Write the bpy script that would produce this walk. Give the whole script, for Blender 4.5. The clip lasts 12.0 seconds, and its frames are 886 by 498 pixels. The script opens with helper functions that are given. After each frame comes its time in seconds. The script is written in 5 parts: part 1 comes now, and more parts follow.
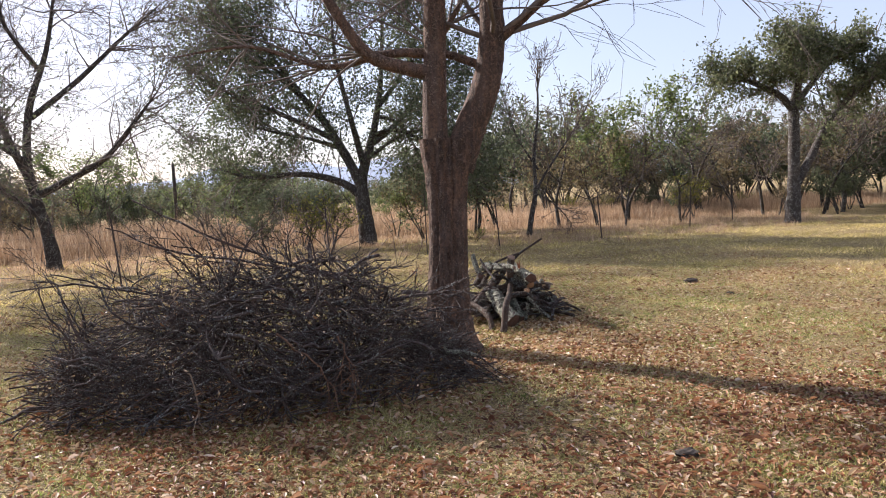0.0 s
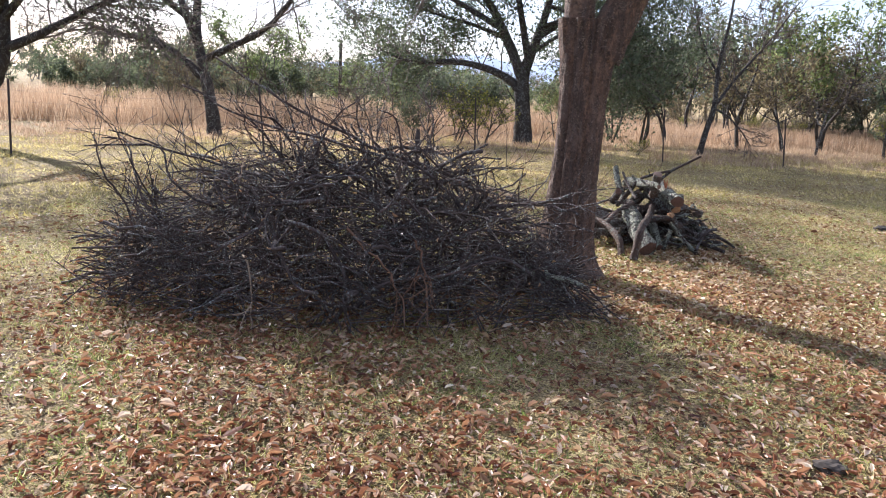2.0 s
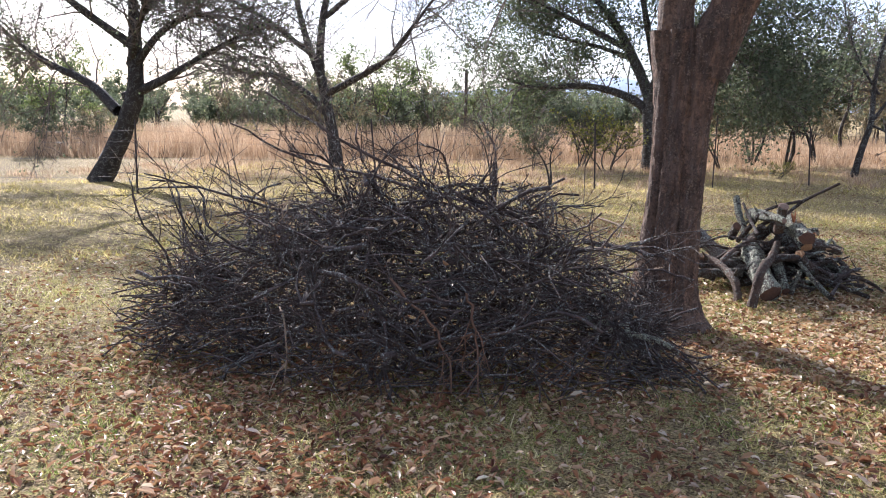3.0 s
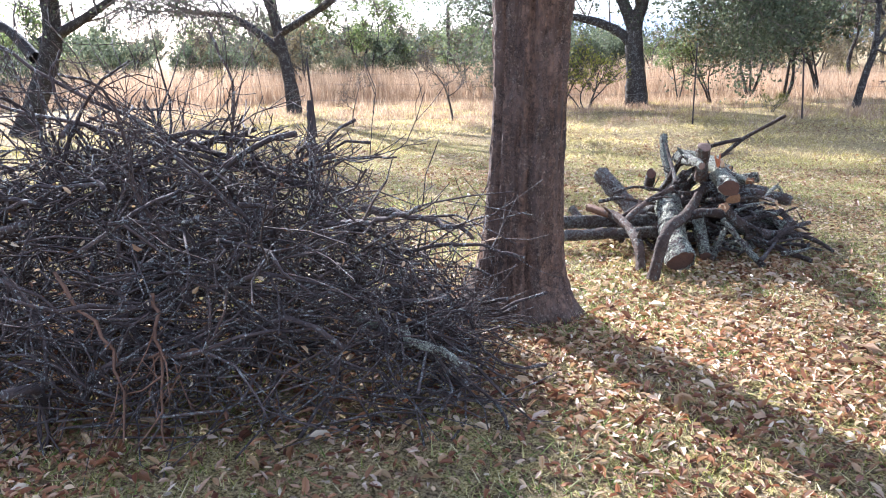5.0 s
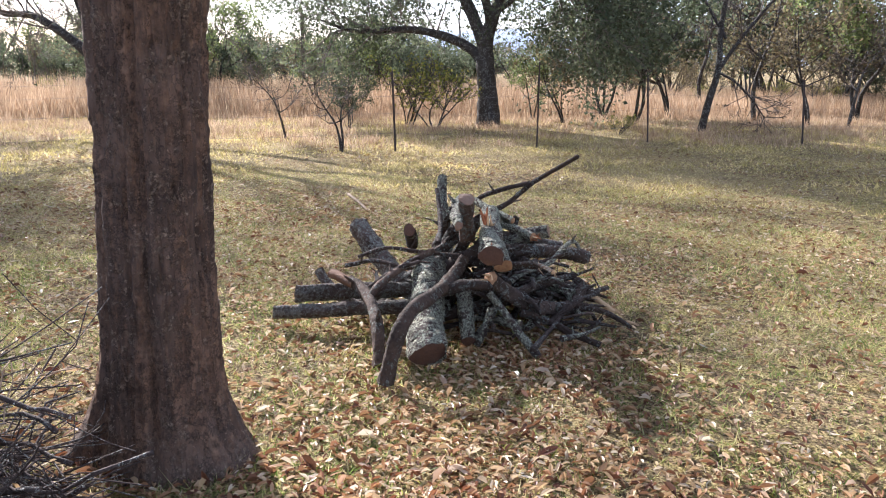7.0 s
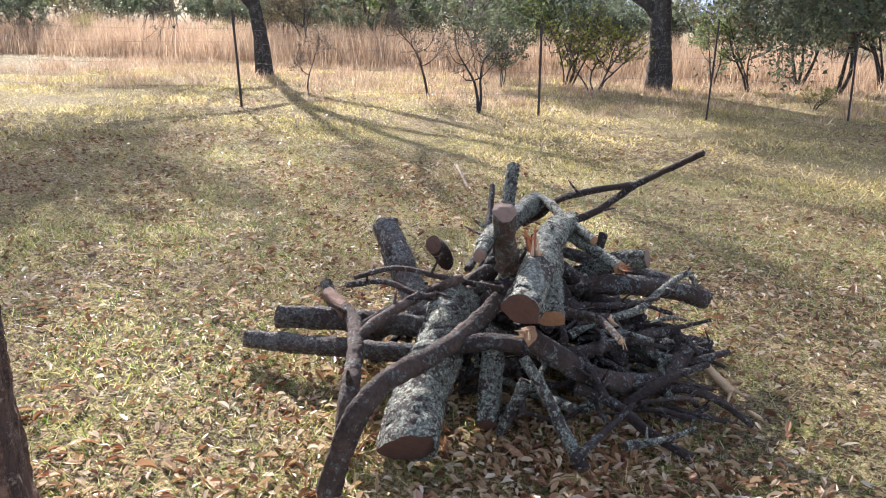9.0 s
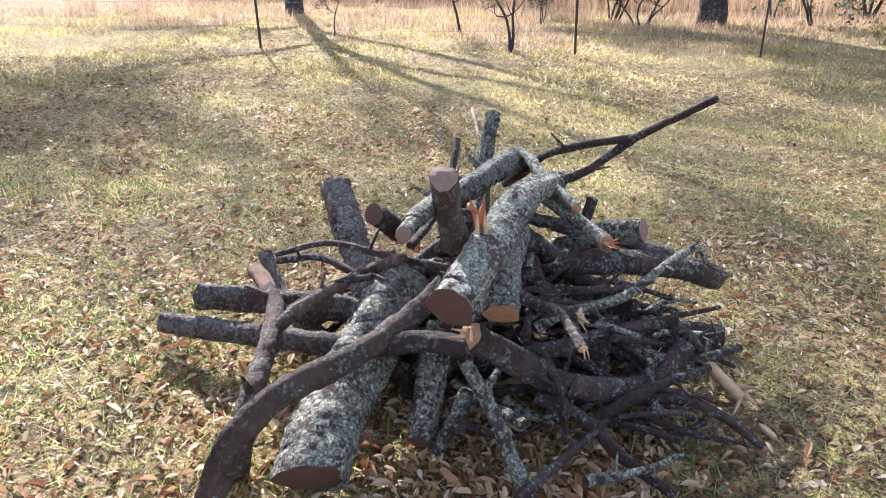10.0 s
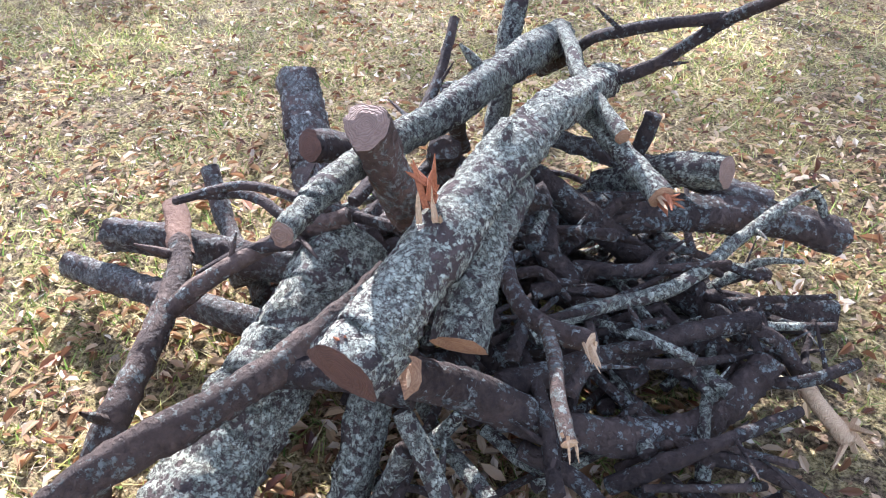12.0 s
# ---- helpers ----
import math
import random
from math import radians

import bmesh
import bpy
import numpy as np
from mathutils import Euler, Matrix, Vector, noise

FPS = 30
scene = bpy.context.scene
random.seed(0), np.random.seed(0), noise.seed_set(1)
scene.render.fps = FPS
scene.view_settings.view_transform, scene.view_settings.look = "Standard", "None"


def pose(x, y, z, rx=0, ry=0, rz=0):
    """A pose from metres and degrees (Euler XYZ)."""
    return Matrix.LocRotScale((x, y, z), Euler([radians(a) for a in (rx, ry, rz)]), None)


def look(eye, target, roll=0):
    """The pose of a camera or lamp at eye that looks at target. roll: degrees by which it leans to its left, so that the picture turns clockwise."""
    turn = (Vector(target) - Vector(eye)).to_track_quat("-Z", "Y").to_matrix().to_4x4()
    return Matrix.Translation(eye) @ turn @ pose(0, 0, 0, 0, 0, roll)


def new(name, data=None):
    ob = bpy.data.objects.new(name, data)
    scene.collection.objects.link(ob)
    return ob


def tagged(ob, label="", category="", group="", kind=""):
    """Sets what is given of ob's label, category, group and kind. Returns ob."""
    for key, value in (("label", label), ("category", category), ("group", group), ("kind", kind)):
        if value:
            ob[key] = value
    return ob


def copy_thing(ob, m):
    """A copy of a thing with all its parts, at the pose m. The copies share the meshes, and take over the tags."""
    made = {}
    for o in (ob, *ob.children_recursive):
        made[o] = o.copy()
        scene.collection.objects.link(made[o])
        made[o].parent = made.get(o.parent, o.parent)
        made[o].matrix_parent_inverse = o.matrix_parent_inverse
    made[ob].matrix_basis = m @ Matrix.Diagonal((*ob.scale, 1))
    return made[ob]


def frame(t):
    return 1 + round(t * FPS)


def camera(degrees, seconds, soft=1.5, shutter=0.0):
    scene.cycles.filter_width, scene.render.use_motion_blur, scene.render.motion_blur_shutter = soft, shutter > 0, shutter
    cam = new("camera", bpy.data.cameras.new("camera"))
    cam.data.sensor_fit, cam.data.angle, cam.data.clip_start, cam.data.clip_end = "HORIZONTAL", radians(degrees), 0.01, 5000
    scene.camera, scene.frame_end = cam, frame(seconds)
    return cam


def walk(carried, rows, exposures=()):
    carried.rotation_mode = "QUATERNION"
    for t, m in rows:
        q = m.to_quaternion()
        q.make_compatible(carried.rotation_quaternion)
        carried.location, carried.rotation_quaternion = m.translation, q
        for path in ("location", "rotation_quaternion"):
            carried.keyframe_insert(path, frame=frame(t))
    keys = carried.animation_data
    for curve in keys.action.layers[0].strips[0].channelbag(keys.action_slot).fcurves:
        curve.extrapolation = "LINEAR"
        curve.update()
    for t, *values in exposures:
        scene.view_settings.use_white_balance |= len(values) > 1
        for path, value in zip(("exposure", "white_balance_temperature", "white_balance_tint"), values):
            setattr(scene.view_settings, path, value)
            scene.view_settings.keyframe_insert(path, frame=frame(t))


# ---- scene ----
cam = camera(60.1, 12.0, soft=1.0)
PATH = [
    (0, (0.11, -0.306, 1.647), (0.102, 1.687, 1.483), -2.9),
    (0.5, (0.058, -0.197, 1.628), (-0.096, 1.781, 1.375), -3.1),
    (1, (0.182, 0.041, 1.585), (-0.17, 1.983, 1.26), -3.8),
    (1.5, (0.4, 0.394, 1.562), (-0.003, 2.301, 1.111), -1.5),
    (2, (0.457, 0.772, 1.533), (0.039, 2.682, 1.116), 2.7),
    (2.5, (0.564, 1.116, 1.558), (0.064, 3.008, 1.145), 2.1),
    (2.7, (0.641, 1.285, 1.57), (-0.038, 3.131, 1.205), 1.4),
    (4.3, (1.202, 2.896, 1.451), (0.33, 4.633, 0.981), -1.0),
    (4.5, (1.303, 3.058, 1.441), (0.436, 4.785, 0.924), -0.7),
    (5, (1.415, 3.368, 1.426), (0.617, 5.132, 0.923), -1.2),
    (5.5, (1.514, 3.716, 1.453), (0.943, 5.567, 0.956), -4.0),
    (6, (1.682, 4.133, 1.438), (1.112, 5.983, 0.935), -1.7),
    (6.5, (1.775, 4.565, 1.421), (1.205, 6.415, 0.919), 0.4),
    (7, (1.851, 5.016, 1.453), (1.332, 6.888, 0.978), 0.4),
    (7.5, (1.935, 5.434, 1.436), (1.338, 7.281, 0.954), 0.3),
    (7.7, (1.927, 5.555, 1.444), (1.249, 7.367, 0.936), -0.2),
    (9.3, (1.991, 6.729, 1.381), (1.067, 8.394, 0.771), 2.0),
    (9.5, (2.008, 6.856, 1.358), (1.086, 8.512, 0.718), 1.4),
    (10, (1.996, 7.205, 1.34), (0.997, 8.774, 0.606), 1.0),
    (10.5, (2.016, 7.488, 1.294), (0.939, 8.886, 0.354), -1.1),
    (11, (1.998, 7.764, 1.289), (0.95, 9.027, 0.147), -1.4),
    (11.5, (1.893, 7.97, 1.291), (0.815, 9.191, 0.131), -1.5),
    (11.7, (1.835, 8.063, 1.281), (0.744, 9.289, 0.137), -1.9),
    (12, (1.757, 8.149, 1.308), (0.668, 9.364, 0.152), -1.7),
]
EXPOSURES = [(0.0, 1.02, 6150, 19), (1.0, 1.10, 5950, 18), (1.5, 1.38, 5750, 17), (2.5, 1.33, 5650, 16), (4.5, 1.80, 5450, 17), (5.0, 2.08, 5300, 16), (5.5, 1.55, 5600, 16), (6.0, 1.45, 5650, 16), (6.5, 1.88, 5600, 14), (7.0, 1.52, 5700, 16), (7.5, 1.40, 5700, 16), (9.5, 1.75, 5600, 16), (10.5, 2.03, 5450, 17), (12.0, 2.32, 5250, 18)]
walk(cam, [(t, look(eye, target, roll)) for t, eye, target, roll in PATH], EXPOSURES)

# ---- world and light ----
SUN_ELEV, SUN_AZ = 28.0, 51.8          # degrees; azimuth from ahead (+y) towards the left (-x)
world = bpy.data.worlds.new("sky")
scene.world = world
world.use_nodes = True
wn, wl = world.node_tree.nodes, world.node_tree.links
sky = wn.new("ShaderNodeTexSky")
sky.sky_type = "NISHITA"
sky.sun_disc = False
sky.sun_elevation, sky.sun_rotation = radians(SUN_ELEV), radians(-SUN_AZ)
sky.air_density, sky.dust_density, sky.ozone_density = 1.0, 1.4, 2.0
wn["Background"].inputs["Strength"].default_value = 0.10
haze = wn.new("ShaderNodeMix")
haze.data_type = "RGBA"
haze.inputs[0].default_value = 0.5
haze.inputs[7].default_value = (4.2, 4.4, 5.0, 1)
wl.new(sky.outputs[0], haze.inputs[6])
wl.new(haze.outputs[2], wn["Background"].inputs["Color"])
sun = new("sun", bpy.data.lights.new("sun", "SUN"))
sun.data.energy, sun.data.angle, sun.data.color = 5.0, radians(0.6), (1.0, 0.93, 0.82)
_e, _a = radians(SUN_ELEV), radians(SUN_AZ)
SUN_DIR = Vector((-math.sin(_a) * math.cos(_e), math.cos(_a) * math.cos(_e), math.sin(_e)))
sun.matrix_world = look(SUN_DIR * 100, (0, 0, 0))

rng = np.random.default_rng(7)


# ---- materials ----
def material(name):
    m = bpy.data.materials.new(name)
    m.use_nodes = True
    nt = m.node_tree
    return m, nt.nodes, nt.links, nt.nodes["Principled BSDF"]


def ramp(nodes, stops):
    r = nodes.new("ShaderNodeValToRGB")
    el = r.color_ramp.elements
    while len(el) < len(stops):
        el.new(0.5)
    for e, (p, c) in zip(el, stops):
        e.position, e.color = p, (*c, 1)
    return r


def noise_tex(nodes, links, vec, scale, detail=4.0, rough=0.55):
    n = nodes.new("ShaderNodeTexNoise")
    n.inputs["Scale"].default_value, n.inputs["Detail"].default_value = scale, detail
    n.inputs["Roughness"].default_value = rough
    links.new(vec, n.inputs["Vector"])
    return n


def mixer(nodes, links, fac, a, b):
    m = nodes.new("ShaderNodeMix")
    m.data_type = "RGBA"
    for sock, val in ((m.inputs[0], fac), (m.inputs[6], a), (m.inputs[7], b)):
        if isinstance(val, (int, float)):
            sock.default_value = val
        elif isinstance(val, tuple):
            sock.default_value = (*val, 1)
        else:
            links.new(val, sock)
    return m.outputs[2]


def bumped(nodes, links, bsdf, height, strength, dist):
    b = nodes.new("ShaderNodeBump")
    b.inputs["Strength"].default_value, b.inputs["Distance"].default_value = strength, dist
    links.new(height, b.inputs["Height"])
    links.new(b.outputs[0], bsdf.inputs["Normal"])


def bark(name, dark, light, scale=1.0, stretch=(1, 1, 0.25), lichen=0.0, lichen_col=(0.50, 0.53, 0.45), bump=0.8, vary=0.25):
    m, n, l, p = material(name)
    tc = n.new("ShaderNodeTexCoord")
    mp = n.new("ShaderNodeMapping")
    mp.inputs["Scale"].default_value = stretch
    l.new(tc.outputs["Object"], mp.inputs["Vector"])
    fine = noise_tex(n, l, mp.outputs[0], 45 * scale, 6, 0.65)
    wide = noise_tex(n, l, tc.outputs["Object"], 5 * scale, 3)
    vor = n.new("ShaderNodeTexVoronoi")
    vor.feature = "DISTANCE_TO_EDGE"
    vor.inputs["Scale"].default_value = 28 * scale
    warp = n.new("ShaderNodeVectorMath")
    warp.operation = "MULTIPLY_ADD"
    warp.inputs[1].default_value = (0.05, 0.05, 0.05)
    l.new(fine.outputs["Color"], warp.inputs[0])
    l.new(mp.outputs[0], warp.inputs[2])
    l.new(warp.outputs[0], vor.inputs["Vector"])
    r1 = ramp(n, [(0.3, dark), (0.72, light)])
    l.new(fine.outputs["Fac"], r1.inputs[0])
    r2 = ramp(n, [(0.3, tuple(c * (1 - vary) for c in dark)), (0.7, tuple(min(1, c * (1 + vary)) for c in light))])
    l.new(wide.outputs["Fac"], r2.inputs[0])
    col = mixer(n, l, 0.45, r1.outputs[0], r2.outputs[0])
    if lichen > 0:
        lw = noise_tex(n, l, tc.outputs["Object"], 11, 4, 0.7)
        tint = noise_tex(n, l, tc.outputs["Object"], 70, 3)
        lr = ramp(n, [(0.34, tuple(c * 0.38 for c in lichen_col)), (0.5, tuple(c * 0.8 for c in lichen_col)), (0.64, tuple(c * 1.15 for c in lichen_col))])
        l.new(tint.outputs["Fac"], lr.inputs[0])
        jit = noise_tex(n, l, tc.outputs["Object"], 150, 4, 0.7)
        wv = n.new("ShaderNodeVectorMath")
        wv.operation = "MULTIPLY_ADD"
        wv.inputs[1].default_value = (0.03, 0.03, 0.03)
        l.new(jit.outputs["Color"], wv.inputs[0])
        l.new(tc.outputs["Object"], wv.inputs[2])
        gap, cell = n.new("ShaderNodeTexVoronoi"), n.new("ShaderNodeTexVoronoi")
        gap.feature = "DISTANCE_TO_EDGE"
        for vn in (gap, cell):
            vn.inputs["Scale"].default_value = 84
            l.new(wv.outputs[0], vn.inputs["Vector"])
        kg = ramp(n, [(0.04, (0, 0, 0)), (0.10, (1, 1, 1))])
        l.new(gap.outputs["Distance"], kg.inputs[0])
        sc = n.new("ShaderNodeSeparateColor")
        l.new(cell.outputs["Color"], sc.inputs[0])
        drop = n.new("ShaderNodeMath")
        drop.operation = "ADD"
        patch = n.new("ShaderNodeMapRange")
        patch.inputs[1].default_value, patch.inputs[2].default_value = 0.36, 0.64
        l.new(lw.outputs["Fac"], patch.inputs[0])
        l.new(sc.outputs[0], drop.inputs[0])
        l.new(patch.outputs[0], drop.inputs[1])
        kd = ramp(n, [(0.53, (0, 0, 0)), (0.56, (1, 1, 1))])
        thin = n.new("ShaderNodeMath")
        thin.operation = "MULTIPLY_ADD"
        thin.inputs[1].default_value, thin.inputs[2].default_value = 0.6, 0.45 * lichen - 0.31
        l.new(drop.outputs[0], thin.inputs[0])
        l.new(thin.outputs[0], kd.inputs[0])
        both = n.new("ShaderNodeMath")
        both.operation = "MULTIPLY"
        l.new(kd.outputs[0], both.inputs[0])
        l.new(kg.outputs[0], both.inputs[1])
        col = mixer(n, l, both.outputs[0], col, lr.outputs[0])
    info = n.new("ShaderNodeObjectInfo")
    hsv = n.new("ShaderNodeHueSaturation")
    mr = n.new("ShaderNodeMapRange")
    mr.inputs[3].default_value, mr.inputs[4].default_value = 0.75, 1.25
    l.new(info.outputs["Random"], mr.inputs[0])
    l.new(mr.outputs[0], hsv.inputs["Value"])
    l.new(col, hsv.inputs["Color"])
    l.new(hsv.outputs[0], p.inputs["Base Color"])
    p.inputs["Roughness"].default_value = 0.85
    p.inputs["Specular IOR Level"].default_value = 0.3
    mul = n.new("ShaderNodeMath")
    mul.operation = "MULTIPLY_ADD"
    mul.inputs[1].default_value = 0.6
    l.new(vor.outputs["Distance"], mul.inputs[0])
    l.new(fine.outputs["Fac"], mul.inputs[2])
    height = mul.outputs[0]
    if lichen > 0:
        crust = n.new("ShaderNodeMath")
        crust.operation = "MULTIPLY_ADD"
        crust.inputs[1].default_value = 0.3
        l.new(both.outputs[0], crust.inputs[0])
        l.new(height, crust.inputs[2])
        height = crust.outputs[0]
    bumped(n, l, p, height, bump, 0.02)
    return m


def leafy(name, stops, translucent=0.45, rough=0.6):
    m, n, l, p = material(name)
    geo = n.new("ShaderNodeNewGeometry")
    r = ramp(n, stops)
    info = n.new("ShaderNodeObjectInfo")
    add = n.new("ShaderNodeMath")
    frac = n.new("ShaderNodeMath")
    add.operation, frac.operation = "ADD", "FRACT"
    l.new(geo.outputs["Random Per Island"], add.inputs[0])
    l.new(info.outputs["Random"], add.inputs[1])
    l.new(add.outputs[0], frac.inputs[0])
    l.new(frac.outputs[0], r.inputs[0])
    tc = n.new("ShaderNodeTexCoord")
    nz = noise_tex(n, l, tc.outputs["Object"], 0.8, 2)
    hsv = n.new("ShaderNodeHueSaturation")
    mr = n.new("ShaderNodeMapRange")
    mr.inputs[1].default_value, mr.inputs[2].default_value = 0.3, 0.7
    mr.inputs[3].default_value, mr.inputs[4].default_value = 0.75, 1.25
    l.new(nz.outputs["Fac"], mr.inputs[0])
    l.new(mr.outputs[0], hsv.inputs["Value"])
    l.new(r.outputs[0], hsv.inputs["Color"])
    l.new(hsv.outputs[0], p.inputs["Base Color"])
    p.inputs["Roughness"].default_value = rough
    p.inputs["Specular IOR Level"].default_value = 0.3
    tr = n.new("ShaderNodeBsdfTranslucent")
    l.new(hsv.outputs[0], tr.inputs["Color"])
    mx = n.new("ShaderNodeMixShader")
    mx.inputs[0].default_value = translucent
    l.new(p.outputs[0], mx.inputs[1])
    l.new(tr.outputs[0], mx.inputs[2])
    l.new(mx.outputs[0], n["Material Output"].inputs["Surface"])
    return m


def ground_material():
    m, n, l, p = material("lawn_soil")
    tc = n.new("ShaderNodeTexCoord")
    v = tc.outputs["Object"]
    big = noise_tex(n, l, v, 0.35, 4, 0.6)
    mid = noise_tex(n, l, v, 2.2, 5, 0.65)
    tuft = noise_tex(n, l, v, 14, 4, 0.7)
    fine = noise_tex(n, l, v, 70, 5, 0.75)
    soil = ramp(n, [(0.40, (0.050, 0.032, 0.018)), (0.60, (0.34, 0.235, 0.13))])
    l.new(fine.outputs["Fac"], soil.inputs[0])
    turf = ramp(n, [(0.38, (0.055, 0.055, 0.018)), (0.49, (0.40, 0.32, 0.10)), (0.60, (0.74, 0.61, 0.25))])
    l.new(fine.outputs["Fac"], turf.inputs[0])
    dry = ramp(n, [(0.39, (0.11, 0.075, 0.035)), (0.49, (0.42, 0.31, 0.14)), (0.60, (0.80, 0.63, 0.33))])
    l.new(fine.outputs["Fac"], dry.inputs[0])
    k0 = ramp(n, [(0.45, (0, 0, 0)), (0.57, (1, 1, 1))])
    l.new(tuft.outputs["Fac"], k0.inputs[0])
    k1 = ramp(n, [(0.40, (0, 0, 0)), (0.60, (1, 1, 1))])
    l.new(mid.outputs["Fac"], k1.inputs[0])
    k2 = ramp(n, [(0.40, (0, 0, 0)), (0.62, (1, 1, 1))])
    l.new(big.outputs["Fac"], k2.inputs[0])
    a = mixer(n, l, k0.outputs[0], soil.outputs[0], turf.outputs[0])
    b = mixer(n, l, k0.outputs[0], soil.outputs[0], dry.outputs[0])
    c = mixer(n, l, k1.outputs[0], a, b)
    d = mixer(n, l, k2.outputs[0], c, dry.outputs[0])
    c = mixer(n, l, 0.72, c, d)
    vor = n.new("ShaderNodeTexVoronoi")
    vor.inputs["Scale"].default_value = 19
    l.new(v, vor.inputs["Vector"])
    near = ramp(n, [(0.22, (1, 1, 1)), (0.30, (0, 0, 0))])
    l.new(vor.outputs["Distance"], near.inputs[0])
    sep = n.new("ShaderNodeSeparateColor")
    l.new(vor.outputs["Color"], sep.inputs[0])
    pick = ramp(n, [(0.55, (0, 0, 0)), (0.58, (1, 1, 1))])
    l.new(sep.outputs[0], pick.inputs[0])
    leafc = ramp(n, [(0.0, (0.20, 0.09, 0.05)), (0.5, (0.42, 0.28, 0.17)), (1.0, (0.68, 0.56, 0.42))])
    l.new(sep.outputs[1], leafc.inputs[0])
    k = n.new("ShaderNodeMath")
    k.operation = "MULTIPLY"
    l.new(near.outputs[0], k.inputs[0])
    l.new(pick.outputs[0], k.inputs[1])
    c = mixer(n, l, k.outputs[0], c, leafc.outputs[0])
    l.new(c, p.inputs["Base Color"])
    p.inputs["Roughness"].default_value = 0.95
    p.inputs["Specular IOR Level"].default_value = 0.15
    hs = n.new("ShaderNodeMath")
    hs.operation = "ADD"
    l.new(fine.outputs["Fac"], hs.inputs[0])
    l.new(tuft.outputs["Fac"], hs.inputs[1])
    bumped(n, l, p, hs.outputs[0], 1.0, 0.06)
    return m


def plain(name, col, rough=0.7, metal=0.0, spread=0.2, scale=20.0):
    m, n, l, p = material(name)
    tc = n.new("ShaderNodeTexCoord")
    nz = noise_tex(n, l, tc.outputs["Object"], scale, 5, 0.6)
    r = ramp(n, [(0.3, tuple(c * (1 - spread) for c in col)), (0.7, tuple(min(1, c * (1 + spread)) for c in col))])
    l.new(nz.outputs["Fac"], r.inputs[0])
    l.new(r.outputs[0], p.inputs["Base Color"])
    p.inputs["Roughness"].default_value, p.inputs["Metallic"].default_value = rough, metal
    bumped(n, l, p, nz.outputs["Fac"], 0.4, 0.004)
    return m


def cut_wood(name, core, edge):
    m, n, l, p = material(name)
    tc = n.new("ShaderNodeTexCoord")
    w = n.new("ShaderNodeTexWave")
    w.wave_type, w.rings_direction = "RINGS", "Z"
    w.inputs["Scale"].default_value, w.inputs["Distortion"].default_value = 60, 14.0
    w.inputs["Detail"].default_value = 3
    l.new(tc.outputs["Object"], w.inputs["Vector"])
    nz = noise_tex(n, l, tc.outputs["Object"], 30, 5, 0.7)
    f = mixer(n, l, 0.86, w.outputs["Color"], nz.outputs["Color"])
    r = ramp(n, [(0.25, edge), (0.75, core)])
    l.new(f, r.inputs[0])
    l.new(r.outputs[0], p.inputs["Base Color"])
    p.inputs["Roughness"].default_value = 0.85
    bumped(n, l, p, w.outputs["Fac"], 0.5, 0.004)
    return m


M_GROUND = ground_material()
def trunk_material():
    m = bark("bark_main_trunk", (0.038, 0.025, 0.019), (0.185, 0.120, 0.086), 0.8, (1, 1, 0.22), 0.18, (0.34, 0.25, 0.18), 1.0, 0.4)
    n, l = m.node_tree.nodes, m.node_tree.links
    p = n["Principled BSDF"]
    src = p.inputs["Base Color"].links[0].from_socket
    tc = n.new("ShaderNodeTexCoord")
    mp = n.new("ShaderNodeMapping")
    mp.inputs["Scale"].default_value = (1, 1, 0.10)
    l.new(tc.outputs["Object"], mp.inputs["Vector"])
    band = noise_tex(n, l, mp.outputs[0], 16, 4, 0.6)
    kb = ramp(n, [(0.44, (0, 0, 0)), (0.58, (0.75, 0.75, 0.75))])
    l.new(band.outputs["Fac"], kb.inputs[0])
    rust = noise_tex(n, l, tc.outputs["Object"], 30, 5, 0.7)
    rr = ramp(n, [(0.35, (0.062, 0.036, 0.025)), (0.7, (0.32, 0.190, 0.118))])
    l.new(rust.outputs["Fac"], rr.inputs[0])
    c = mixer(n, l, kb.outputs[0], src, rr.outputs[0])
    fleck = noise_tex(n, l, tc.outputs["Object"], 48, 3, 0.6)
    kf = ramp(n, [(0.68, (0, 0, 0)), (0.74, (1, 1, 1))])
    l.new(fleck.outputs["Fac"], kf.inputs[0])
    c = mixer(n, l, kf.outputs[0], c, (0.33, 0.22, 0.155))
    # Shade in the bark fissures, put into the colour as near-black lines.
    mq = n.new("ShaderNodeMapping")
    mq.inputs["Scale"].default_value = (1, 1, 0.13)
    l.new(tc.outputs["Object"], mq.inputs["Vector"])
    cr = n.new("ShaderNodeTexVoronoi")
    cr.feature = "DISTANCE_TO_EDGE"
    cr.inputs["Scale"].default_value = 11
    warp = n.new("ShaderNodeVectorMath")
    warp.operation = "MULTIPLY_ADD"
    warp.inputs[1].default_value = (0.16, 0.16, 0.10)
    l.new(rust.outputs["Color"], warp.inputs[0])
    l.new(mq.outputs[0], warp.inputs[2])
    l.new(warp.outputs[0], cr.inputs["Vector"])
    kc = ramp(n, [(0.01, (0.7, 0.7, 0.7)), (0.05, (0, 0, 0))])
    l.new(cr.outputs["Distance"], kc.inputs[0])
    c = mixer(n, l, kc.outputs[0], c, (0.018, 0.012, 0.009))
    l.new(c, p.inputs["Base Color"])
    return m


